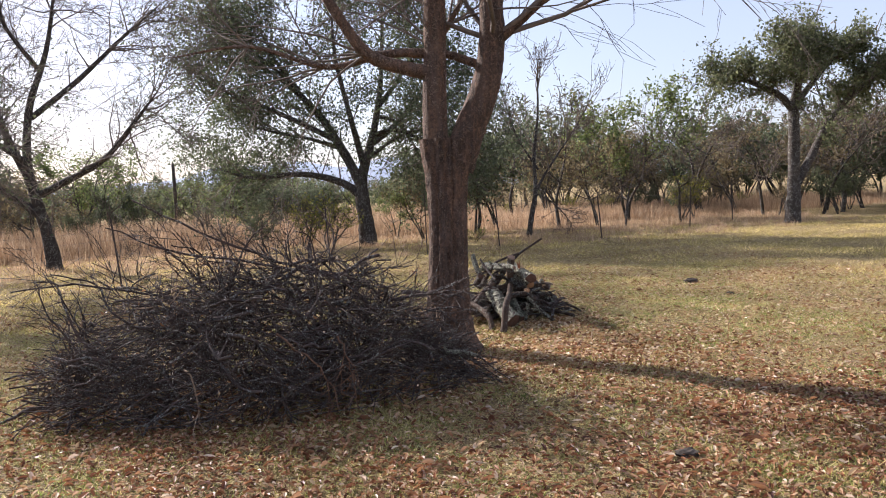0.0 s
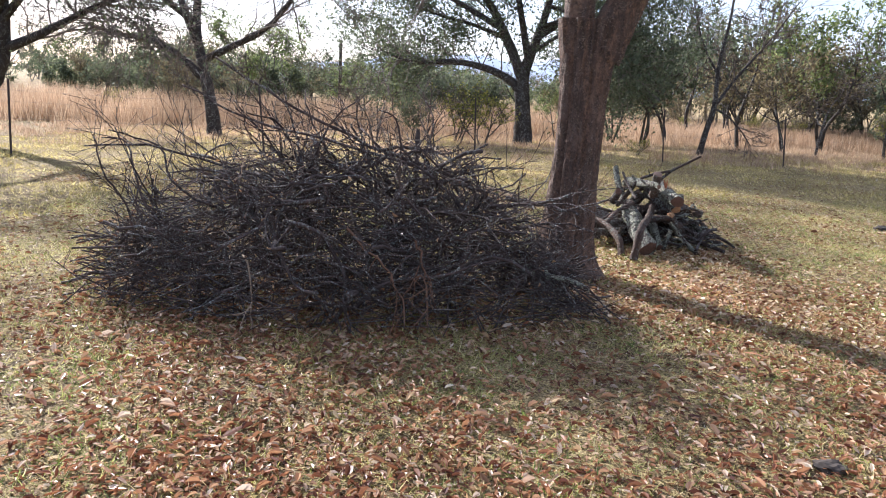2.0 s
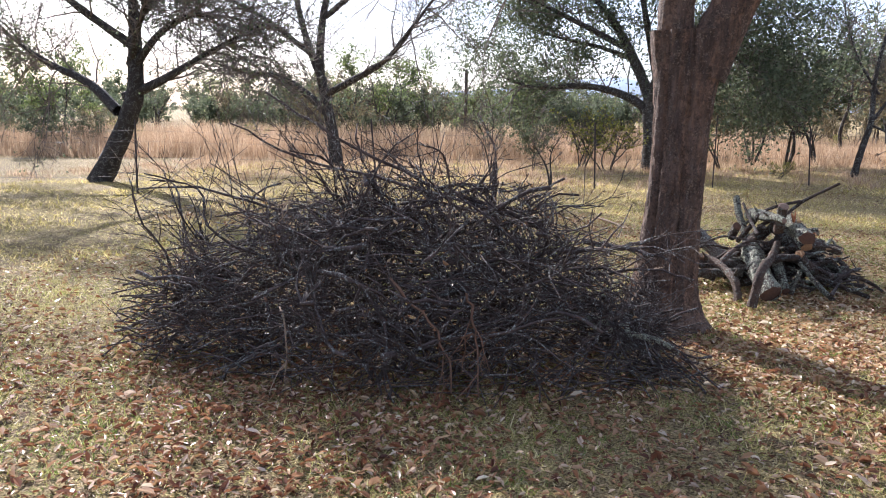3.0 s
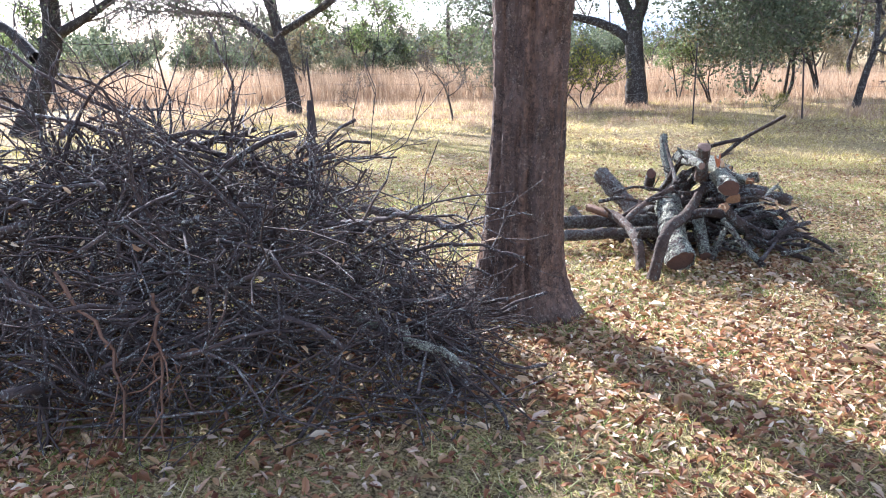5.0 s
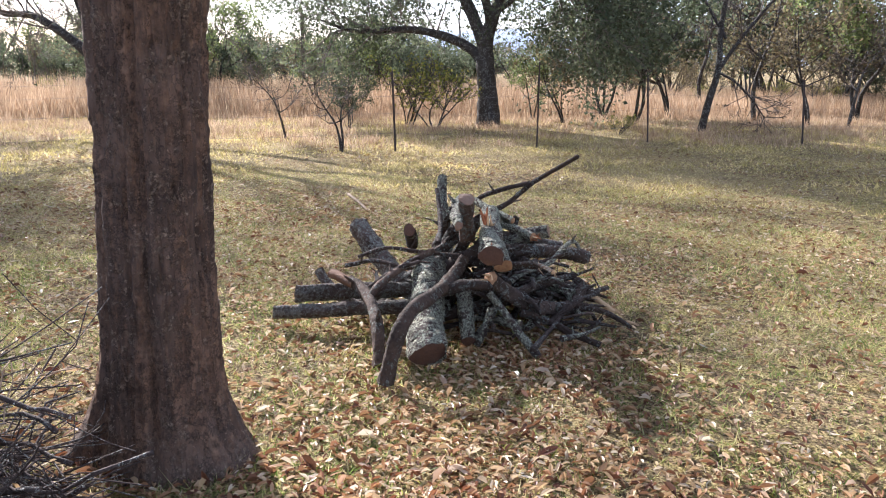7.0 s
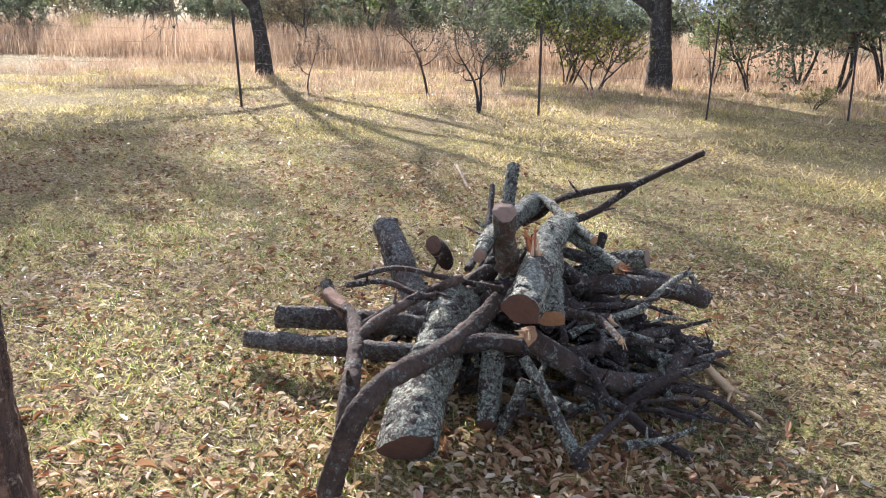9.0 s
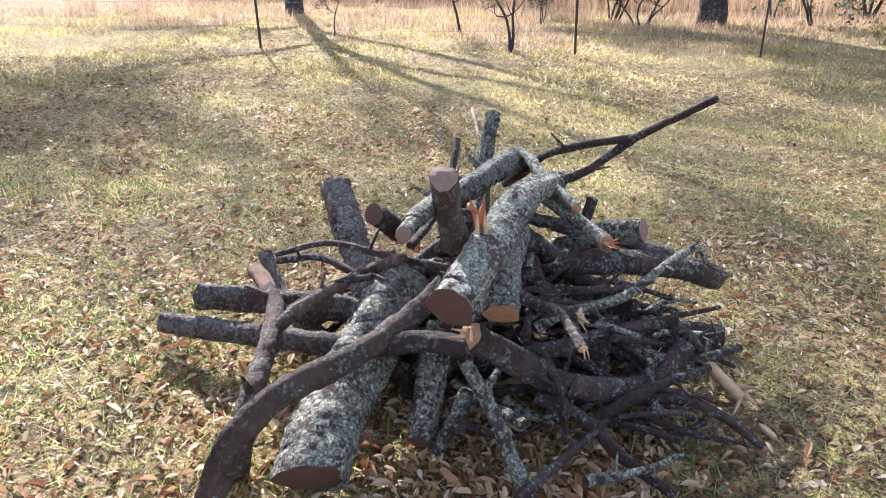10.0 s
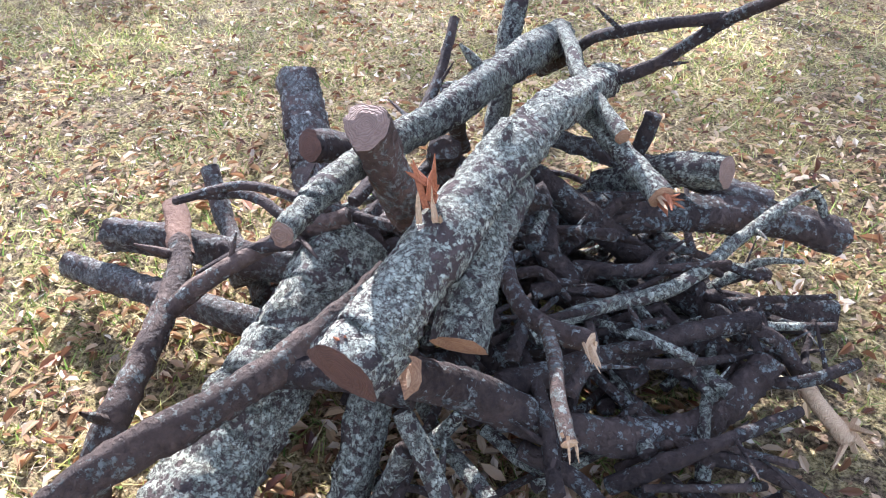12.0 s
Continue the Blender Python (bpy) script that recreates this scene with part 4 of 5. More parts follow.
def brush_pile():
    r = np.random.default_rng(11)
    root = new("brush_pile")
    ax = PILE_R - PILE_L
    length = np.linalg.norm(ax)
    ax = ax / length
    side = np.array([-ax[1], ax[0]])
    origin = np.array([*(PILE_L + ax * length / 2), -0.05])
    root.location = origin
    tagged(root, "large heap of dark tangled thorny branches on the leaf-strewn lawn", "brush pile")
    def both(pair, mat):
        return pair[0].mesh("branch", mat), pair[1].mesh("side_twig", mat)

    variants = [both(stick_mesh(r, int(r.integers(6, 11)), r.uniform(0.65, 1.25), r.uniform(0.007, 0.021)), M_STICK) for _ in range(34)]
    pale = [both(stick_mesh(r, 4, r.uniform(0.5, 0.9), 0.007), M_STICKP) for _ in range(4)]
    heading = math.atan2(ax[1], ax[0])

    def spot(shell):
        while True:
            u, v = r.uniform(0.0, 1.0), r.uniform(-1, 1)
            h = pile_height(u) * (1 - abs(v) ** 2.2) ** 0.6
            z = h * (r.uniform(0.65, 1.0) if shell else r.uniform(0.03, 0.95))
            c = PILE_L + ax * length * u + side * v * 0.88 * (0.55 + 0.45 * math.sin(math.pi * u))
            return u, v, np.array([c[0], c[1], z]) + [0, 0, 0]

    for k in range(285):
        u, v, c = spot(k % 3 == 0)
        flip = math.pi if r.random() < (0.75 if u < 0.4 else 0.5) else 0
        yaw = heading + flip + r.normal(0, 0.62)
        slope = (0.5 - u) * 0.5 * (1 if flip else -1)
        pitch = -slope * 0.5 + r.normal(0, 0.30)
        inner = 1.0 if 0.25 < u < 0.75 else 0.72
        me = pale[k % 4] if k % 41 == 7 else variants[k % 34]
        rot = Euler((0, pitch, yaw)).to_matrix().to_4x4() @ Euler((r.uniform(0, 6.28), 0, 0)).to_matrix().to_4x4()
        stem = part("branch", me[0], root, "", Matrix.Translation(c - origin) @ rot @ Matrix.Scale(inner * r.uniform(0.7, 1.1), 4))
        tagged(part("side_twig", me[1], stem), kind="stuff")
    # long sticks that jut out of the heap
    jut = [
        ([(-0.55, 6.2, 0.85), (-1.2, 6.15, 1.05), (-1.9, 6.05, 1.35), (-2.45, 6.0, 1.66)], 0.016),
        ([(-0.8, 6.2, 0.9), (-1.5, 6.0, 1.10), (-2.1, 5.9, 1.22), (-2.6, 5.8, 1.45)], 0.013),
        ([(-1.15, 6.2, 0.8), (-1.35, 6.25, 1.0), (-1.495, 6.27, 1.22)], 0.016),
        ([(-1.5, 5.9, 0.7), (-2.2, 5.8, 0.88), (-2.8, 5.75, 1.0), (-3.35, 5.7, 0.98)], 0.013),
        ([(-2.0, 5.5, 0.25), (-2.7, 5.5, 0.18), (-3.2, 5.5, 0.06), (-3.45, 5.5, -0.02)], 0.022),
        ([(-1.6, 5.4, 0.35), (-1.95, 5.15, 0.14), (-2.18, 4.97, -0.05)], 0.014),
        ([(-0.3, 6.3, 0.75), (0.0, 6.3, 0.72), (0.25, 6.25, 0.66)], 0.018),
        ([(-0.4, 6.1, 0.7), (-0.05, 5.95, 0.78), (0.18, 5.9, 0.86)], 0.016),
        ([(-0.3, 6.5, 0.5), (0.1, 6.55, 0.55), (0.36, 6.6, 0.50)], 0.012),
        ([(-0.9, 6.3, 0.8), (-0.5, 6.4, 0.94), (-0.2, 6.45, 0.96)], 0.009),
        ([(-0.25, 6.05, 0.34), (0.0, 6.0, 0.31), (0.22, 5.96, 0.27), (0.36, 5.94, 0.21)], 0.028),
        ([(-1.9, 6.1, 0.8), (-2.1, 6.1, 1.1), (-2.35, 6.1, 1.3)], 0.010),
    ]
    for k in range(26):
        u = r.uniform(0.05, 0.72)
        c = PILE_L + ax * length * u + side * r.uniform(-0.45, 0.45)
        h = float(pile_height(u))
        d = np.array([-r.uniform(0.05, 0.75), r.normal(0, 0.25), r.uniform(0.25, 0.85)])
        d *= r.uniform(0.45, 0.8) / np.linalg.norm(d)
        p0 = np.array([c[0], c[1], h * 0.72])
        jut.append(([p0 - d * 0.4, p0 + d * 0.25 + r.normal(0, 0.06, 3), p0 + d * 0.65 + r.normal(0, 0.09, 3), p0 + d], r.uniform(0.006, 0.011)))
    for k, (pts, rad) in enumerate(jut):
        g = Geo()
        p, q = resample(np.array(pts) - origin, np.linspace(rad, rad * 0.45, len(pts)), 14)
        p[1:-1] += r.normal(0, rad * 0.5, (12, 3))
        g.add(*tube(*capped(p, q), 7, 0.06, r))
        stem, g = part("branch", g.mesh("branch", M_LOG if k == 10 else M_STICK), root), Geo()
        for _ in range(5 if rad < 0.02 else 3):
            i = r.integers(3, 13)
            dd = p[i + 1 if i < 13 else i] - p[i - 1]
            twig_spray(g, p[i], dd / np.linalg.norm(dd) + r.normal(0, 0.5, 3), r.uniform(0.2, 0.55), q[i] * 0.5, r, 1, 4, 0.03, 0.7, (1, 4), None, 0.2)
        tagged(part("side_twig", g.mesh("side_twig", M_STICK), stem), kind="stuff")
    # reddish-brown spray that hangs down the front
    for pts in ([(-0.75, 5.45, 0.55), (-0.68, 5.38, 0.42), (-0.64, 5.34, 0.25), (-0.60, 5.28, 0.02)], [(-1.2, 5.4, 0.6), (-0.95, 5.36, 0.40), (-0.80, 5.30, 0.22), (-0.74, 5.22, 0.04)], [(-0.55, 5.5, 0.33), (-0.66, 5.42, 0.32), (-0.80, 5.40, 0.30)]):
        g = Geo()
        p, q = resample(np.array(pts) - origin, np.linspace(0.009, 0.004, len(pts)), 12)
        p[1:-1] += r.normal(0, 0.008, (10, 3))
        g.add(*tube(p, q, 6, 0.08, r))
        stem, g = part("branch", g.mesh("branch", M_RUST), root, "reddish-brown dead branch"), Geo()
        for i in (3, 5, 7, 9):
            twig_spray(g, p[i], (r.normal(0, 0.6), -0.2, -0.8), r.uniform(0.15, 0.35), 0.004, r, 1, 4, 0, 0.7, (1, 3), None, 0.25)
        tagged(part("side_twig", g.mesh("side_twig", M_RUST), stem), kind="stuff")
    # thin twigs that fill the heap
    g = Geo()
    for k in range(1500):
        u, v, c = spot(False)
        a = heading + r.normal(0, 0.9)
        d = np.array([math.cos(a), math.sin(a), r.normal(0, 0.35)]) * r.uniform(0.12, 0.4)
        p = np.array([c - d, c - d * 0.3 + r.normal(0, 0.03, 3), c + d * 0.3 + r.normal(0, 0.03, 3), c + d]) - origin
        p[:, 2] = np.maximum(p[:, 2], 0.03)
        g.add(*tube(p, np.linspace(1, 0.4, 4) * r.uniform(0.003, 0.007), 4, rnd=r))
    tagged(part("twig_spray", g.mesh("twig_spray", M_STICK), root, "fine dark twigs"), kind="stuff")
    c = np.array([spot(True)[2] for _ in range(260)]) + r.normal(0, 0.04, (260, 3)) - origin
    tagged(part("dry_leaf", mesh_quads("dry_leaf", *cards(c, r.uniform(0.02, 0.05, 260), r, 2.6, 0.2, 0.3), M_LITTER, False), root, "pale dry leaves caught in the twigs"), kind="stuff")
    return root


brush_pile()


# ---- trees of the woodland ----
def wild_tree(seed,  trunk, limbs, depth, leaf_mat, n_leaf, leaf_size, name="tree", twig_len=1.4, kids=(3, 6), bark_mat=None, spread=0.75, cluster=0.22, sprays=5, up=0.02, thin=0.0055, hero=True, twiggy=True):
    """A tree at the origin: trunk and limbs given as (points, radii), twigs and leaves grown on the limbs."""
    r = np.random.default_rng(seed)
    root = new(name)
    g = Geo()
    for pts, rad in [trunk] + limbs:
        p, q = resample(pts, rad, (5 if hero else 2) * len(pts))
        g.add(*tube(p, q, (10 if q[0] > 0.1 else 7) if hero else 5, 0.05, r))
    part("trunk", g.mesh("trunk", bark_mat or M_FAR), root)
    tw, tips = Geo(), []
    for pts, rad in limbs + [([trunk[0][-2], trunk[0][-1]], trunk[1][-2:])]:
        p, q = resample(pts, rad, 8)
        for k in range(2, 8) if hero else (4, 7):
            for _ in range(sprays if k > 3 else max(1, sprays // 2)):
                d = p[k] - p[k - 1]
                d = d / np.linalg.norm(d) + r.normal(0, 0.6, 3) + [0, 0, 0.12]
                twig_spray(tw, p[k], d, twig_len * r.uniform(0.6, 1.2), min(0.024, q[k] * 0.6), r, depth, 4 if hero else 3, up, spread, kids, tips, 0.18, thin)
    if twiggy:
        tagged(part("twig_spray", tw.mesh("twig_spray", M_TWIG), root), kind="stuff")
    if n_leaf:
        t = np.concatenate(tips)
        c = t[r.integers(0, len(t), n_leaf)] + r.normal(0, cluster, (n_leaf, 3)) * r.uniform(0.2, 1, (n_leaf, 1))
        tagged(part("crown", mesh_quads("crown", *flat_cards(c, r.uniform(0.6, 1.4, n_leaf) * leaf_size, r), leaf_mat, False), root), kind="stuff")
    return root


def place(ob, x, y, rz=0.0, s=1.0):
    ob.matrix_basis = pose(x, y, float(ground_z(x, y)) - 0.03, 0, 0, rz) @ Matrix.Scale(s, 4)
    return ob


def at_place(x, y, rz=0.0, s=1.0):
    return pose(x, y, float(ground_z(x, y)) - 0.03, 0, 0, rz) @ Matrix.Scale(s, 4)


# bare spreading tree at the edge of the tall grass
ta = wild_tree(31, ([(0, 0, 0), (-0.12, 0, 1.0), (-0.35, 0, 2.0), (-0.5, 0, 3.0), (-0.3, 0, 4.5), (0.3, 0, 6.0), (0.7, 0, 7.8)], [0.22, 0.165, 0.145, 0.125, 0.095, 0.065, 0.03]),
               [([(-0.2, 0, 1.5), (-0.9, -0.1, 2.1), (-1.9, 0, 2.6), (-3.0, 0.2, 2.7), (-4.2, 0.2, 3.0)], [0.13, 0.11, 0.09, 0.06, 0.02]),
                ([(-0.4, 0, 2.4), (-1.1, 0.3, 3.6), (-1.6, 0.5, 5.0), (-2.0, 0.6, 6.8)], [0.13, 0.1, 0.07, 0.03]),
                ([(-0.3, 0, 2.1), (0.6, 0, 2.5), (1.7, -0.2, 3.0), (2.6, -0.3, 3.9), (3.3, -0.3, 4.7)], [0.11, 0.09, 0.07, 0.05, 0.02]),
                ([(-0.3, 0, 4.2), (0.8, 0.5, 5.2), (2.0, 0.9, 6.4), (3.0, 1.0, 7.2)], [0.09, 0.07, 0.05, 0.02]),
                ([(-0.5, 0, 3.0), (-1.5, -0.9, 4.0), (-2.8, -1.4, 4.8), (-3.8, -1.6, 5.6)], [0.08, 0.07, 0.05, 0.02]),
                ([(0.1, 0, 5.4), (-0.5, -0.5, 6.6), (-0.7, -0.8, 8.0)], [0.07, 0.05, 0.02])],
               3, M_LEAFB, 900, 0.06, "tree", 1.75, (3, 5), None, 0.85, 0.25, 5, 0.01, 0.0046)
place(ta, -10.65, 20.65)
tagged(ta, "bare spreading thorn tree with grey twigs beside tall grass", "tree")

# leafy tree with a long low side limb
tb = wild_tree(32, ([(0, 0, 0), (-0.05, 0, 0.8), (-0.12, 0, 1.6), (-0.05, 0, 2.4), (0.4, 0, 3.8), (0.7, 0, 5.4), (0.9, 0, 8.0)], [0.33, 0.26, 0.23, 0.17, 0.12, 0.08, 0.03]),
               [([(-0.1, 0, 1.5), (-0.5, 0, 1.95), (-1.3, 0, 2.3), (-2.3, -0.1, 2.45), (-3.6, -0.2, 2.4), (-4.6, -0.2, 2.7)], [0.14, 0.13, 0.11, 0.09, 0.06, 0.02]),
                ([(-0.1, 0, 1.9), (-0.6, 0.1, 3.0), (-1.3, 0.2, 4.2), (-2.4, 0.3, 5.6), (-3.2, 0.3, 7.2)], [0.18, 0.15, 0.12, 0.07, 0.02]),
                ([(-0.9, 0.1, 3.5), (-2.2, -0.4, 4.2), (-3.6, -0.6, 4.9), (-4.6, -0.7, 5.3)], [0.10, 0.08, 0.05, 0.02]),
                ([(0.3, 0, 3.3), (1.2, 0.2, 4.0), (2.0, 0.2, 4.8), (2.8, 0.1, 5.0)], [0.11, 0.09, 0.06, 0.02]),
                ([(0.0, 0, 2.6), (-0.3, -0.6, 4.2), (-0.6, -1.0, 6.0), (-0.6, -1.2, 7.8)], [0.12, 0.09, 0.06, 0.02]),
                ([(0.5, 0, 4.4), (1.4, 0.4, 5.6), (2.0, 0.5, 7.0)], [0.09, 0.06, 0.02]),
                ([(-1.6, 0.2, 4.6), (-2.9, 0.8, 5.8), (-4.0, 1.0, 6.4)], [0.08, 0.05, 0.02]),
                ([(-0.7, 0.1, 3.2), (-1.8, 0.5, 3.6), (-3.0, 0.8, 3.9), (-4.0, 0.9, 4.2)], [0.08, 0.06, 0.04, 0.015]),
                ([(-2.0, 0.3, 5.2), (-3.2, -0.3, 6.3), (-4.4, -0.5, 7.4)], [0.07, 0.05, 0.02]),
                ([(0.1, 0, 2.8), (0.9, -0.4, 3.3), (1.7, -0.6, 3.6), (2.4, -0.7, 3.5)], [0.07, 0.05, 0.03, 0.015]),
                ([(0.4, 0, 3.6), (1.0, -0.3, 3.7), (1.8, -0.4, 3.4), (2.3, -0.5, 3.0), (2.5, -0.5, 2.6)], [0.08, 0.06, 0.045, 0.03, 0.012]),
                ([(0.5, 0, 4.2), (1.1, 0.5, 4.0), (1.6, 0.8, 3.3), (1.9, 0.9, 2.6)], [0.07, 0.05, 0.035, 0.012])],
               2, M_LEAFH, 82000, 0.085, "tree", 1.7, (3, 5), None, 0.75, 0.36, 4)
place(tb, -2.42, 24.8)
tagged(tb, "leafy olive-green tree with a long low side limb beyond the fence", "tree")

# slender dark leaning tree
tcx = wild_tree(33, ([(0, 0, 0), (0.14, 0, 0.8), (0.28, 0, 1.5), (0.28, 0, 2.7), (0.45, 0, 4.0), (0.5, 0, 5.6)], [0.10, 0.085, 0.075, 0.06, 0.04, 0.015]),
                [([(0.3, 0, 1.5), (0.8, 0.1, 2.3), (1.6, 0.1, 3.4), (2.2, 0, 4.4)], [0.05, 0.04, 0.03, 0.012]),
                 ([(0.4, 0, 2.2), (-0.2, 0, 3.2), (-0.6, 0, 4.4)], [0.04, 0.03, 0.012]),
                 ([(0.35, 0, 1.4), (0.7, -0.1, 1.2), (1.1, -0.1, 0.8), (1.4, -0.1, 0.4)], [0.03, 0.026, 0.02, 0.015])],
                2, M_LEAFB, 300, 0.06, "tree", 1.0, (2, 5), None, 0.6, 0.15, 3, 0.06)
place(tcx, 2.85, 24.85)
tagged(tcx, "slender dark bare tree leaning beyond the fence", "tree")

# flat-topped tree at the far side of the lawn
tr = wild_tree(34, ([(0, 0, 0), (0.05, 0, 1.2), (0.08, 0, 2.6), (0.1, 0, 3.8), (0.25, 0, 4.6), (0.4, 0, 5.6)], [0.27, 0.20, 0.18, 0.16, 0.12, 0.04]),
               [([(0.15, 0, 1.3), (0.7, 0, 2.3), (1.3, 0, 3.4), (2.1, 0, 4.2), (3.2, 0, 4.8)], [0.14, 0.13, 0.11, 0.08, 0.03]),
                ([(0.1, 0, 3.7), (-0.5, 0, 4.3), (-1.3, 0.1, 4.7), (-2.1, 0.1, 5.0)], [0.13, 0.10, 0.06, 0.02]),
                ([(0.15, 0, 3.9), (0.8, 0.2, 4.6), (1.5, 0.3, 5.3), (2.1, 0.3, 5.7)], [0.13, 0.09, 0.06, 0.02]),
                ([(0.1, 0, 4.1), (0, -0.7, 4.8), (-0.4, -1.2, 5.4)], [0.10, 0.07, 0.02]),
                ([(1.6, 0, 3.8), (2.4, -0.6, 4.6), (3.0, -0.9, 5.3)], [0.09, 0.06, 0.02])],
               2, M_LEAF, 26000, 0.095, "tree", 0.85, (3, 6), None, 0.8, 0.20, 5, -0.05)
place(tr, 11.6, 25.0)
tagged(tr, "dark flat-topped tree with a forked trunk at the lawn's edge", "tree")

# leaning tree on the shady side
tl = wild_tree(35, ([(0, 0, 0), (0.55, 0.1, 0.9), (1.0, 0.2, 1.9), (1.1, 0.2, 2.8), (1.1, 0.2, 4.0), (0.9, 0.2, 5.6)], [0.26, 0.22, 0.19, 0.15, 0.1, 0.03]),
               [([(0.75, 0.2, 1.9), (1.8, 0.3, 2.3), (3.0, 0.5, 2.9), (4.2, 0.6, 3.4)], [0.12, 0.09, 0.06, 0.02]),
                ([(0.6, 0.1, 1.6), (-0.4, 0.3, 2.2), (-1.8, 0.4, 2.7), (-3.2, 0.5, 3.4)], [0.13, 0.1, 0.07, 0.02]),
                ([(0.95, 0.2, 2.6), (1.9, -0.4, 3.5), (3.0, -0.7, 4.4)], [0.1, 0.07, 0.02]),
                ([(1.0, 0.2, 3.0), (0.0, -0.6, 4.0), (-1.0, -1.0, 5.2)], [0.1, 0.07, 0.02]),
                ([(1.0, 0.2, 3.4), (1.4, 1.2, 4.4), (1.6, 2.2, 5.2)], [0.08, 0.06, 0.02]),
                ([(1.0, 0.2, 2.5), (2.0, 0.0, 3.2), (3.0, -0.2, 3.5), (3.8, -0.4, 3.4)], [0.10, 0.07, 0.05, 0.02])],
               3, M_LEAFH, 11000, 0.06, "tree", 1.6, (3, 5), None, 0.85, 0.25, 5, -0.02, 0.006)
place(tl, -13.1, 14.4)
tagged(tl, "dark leaning thorn tree with a dense twiggy crown", "tree")


def stem_tree(seed, height, lean, leaf_mat, n_leaf, leaf_size, stems=1, depth=2, bare=False, name="tree", wide=0.5, base=0.08, twiggy=True):
    """A small bush-veld tree with one or more thin stems."""
    r = np.random.default_rng(seed)
    limbs = []
    trunk = None
    for s in range(stems):
        a = r.uniform(0, 6.28)
        off = np.array([math.cos(a), math.sin(a), 0])
        pts, p = [], np.array([0, 0, 0.0]) + off * 0.06 * s
        d = np.array([0, 0, 1.0]) + off * lean * r.uniform(0.5, 1.3)
        for k in range(6):
            pts.append(p.copy())
            p = p + d / np.linalg.norm(d) * height * 0.75 / 5
            d = d + r.normal(0, 0.22, 3) * [1, 1, 0.3]
        rad = np.linspace(base * r.uniform(0.7, 1.1), 0.012, 6)
        if trunk is None:
            trunk = (pts, rad)
        else:
            limbs.append((pts, rad))
        for k in range(2, 5):
            for _ in range(2):
                b = r.uniform(0, 6.28)
                q = np.array([math.cos(b), math.sin(b), 0.5]) * height * wide * r.uniform(0.25, 0.5)
                limbs.append(([pts[k], pts[k] + q * 0.5 + r.normal(0, 0.08, 3), pts[k] + q + [0, 0, 0.15 * height * r.random()]], [rad[k] * 0.7, rad[k] * 0.45, 0.01]))
    return wild_tree(seed + 500, trunk, limbs, depth, leaf_mat, n_leaf, leaf_size, name, height * 0.17, (2, 4), M_FAR, 0.8, 0.055 * height, 1 if stems > 1 else 3, 0.02, 0.010, False, twiggy)


LABELS = {
    "bare": "small bare grey tree in the dry woodland", "green": "small leafy green tree in the dry woodland",
    "olive": "olive-leaved bush in the dry woodland", "brown": "half-bare brownish bush in the dry woodland", "yellow": "yellow-green shrub in the dry grass",
    "far": "dense dark thicket tree in the distance",
}
protos = {
    "bare": [stem_tree(60 + k, 5.2, 0.25, M_LEAFB, 350, 0.08, 1 + k % 2, 2, wide=0.5) for k in range(3)],
    "green": [stem_tree(70 + k, 5.0, 0.25, M_LEAFG, 4600, 0.11, 2, 2, wide=0.65) for k in range(2)],
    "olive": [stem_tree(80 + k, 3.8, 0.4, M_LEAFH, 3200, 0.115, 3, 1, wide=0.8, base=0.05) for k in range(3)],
    "brown": [stem_tree(90 + k, 4.2, 0.35, M_LEAFB, 2100, 0.10, 3, 1, wide=0.7, base=0.05) for k in range(2)],
    "yellow": [stem_tree(100 + k, 2.4, 0.55, M_LEAFY, 1000, 0.085, 5, 1, name="shrub", wide=0.5, base=0.03) for k in range(2)],
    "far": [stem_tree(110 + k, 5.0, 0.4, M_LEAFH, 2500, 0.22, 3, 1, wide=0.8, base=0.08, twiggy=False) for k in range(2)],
}
used = {}


def put(kind, k, x, y, rz, s):
    src = protos[kind][k % len(protos[kind])]
    key = (kind, k % len(protos[kind]))
    if key not in used:
        used[key] = place(src, x, y, rz, s)
    else:
        src = copy_thing(src, at_place(x, y, rz, s))
    tagged(src, LABELS[kind], "shrub" if kind == "yellow" else "tree", "trees of the woodland")


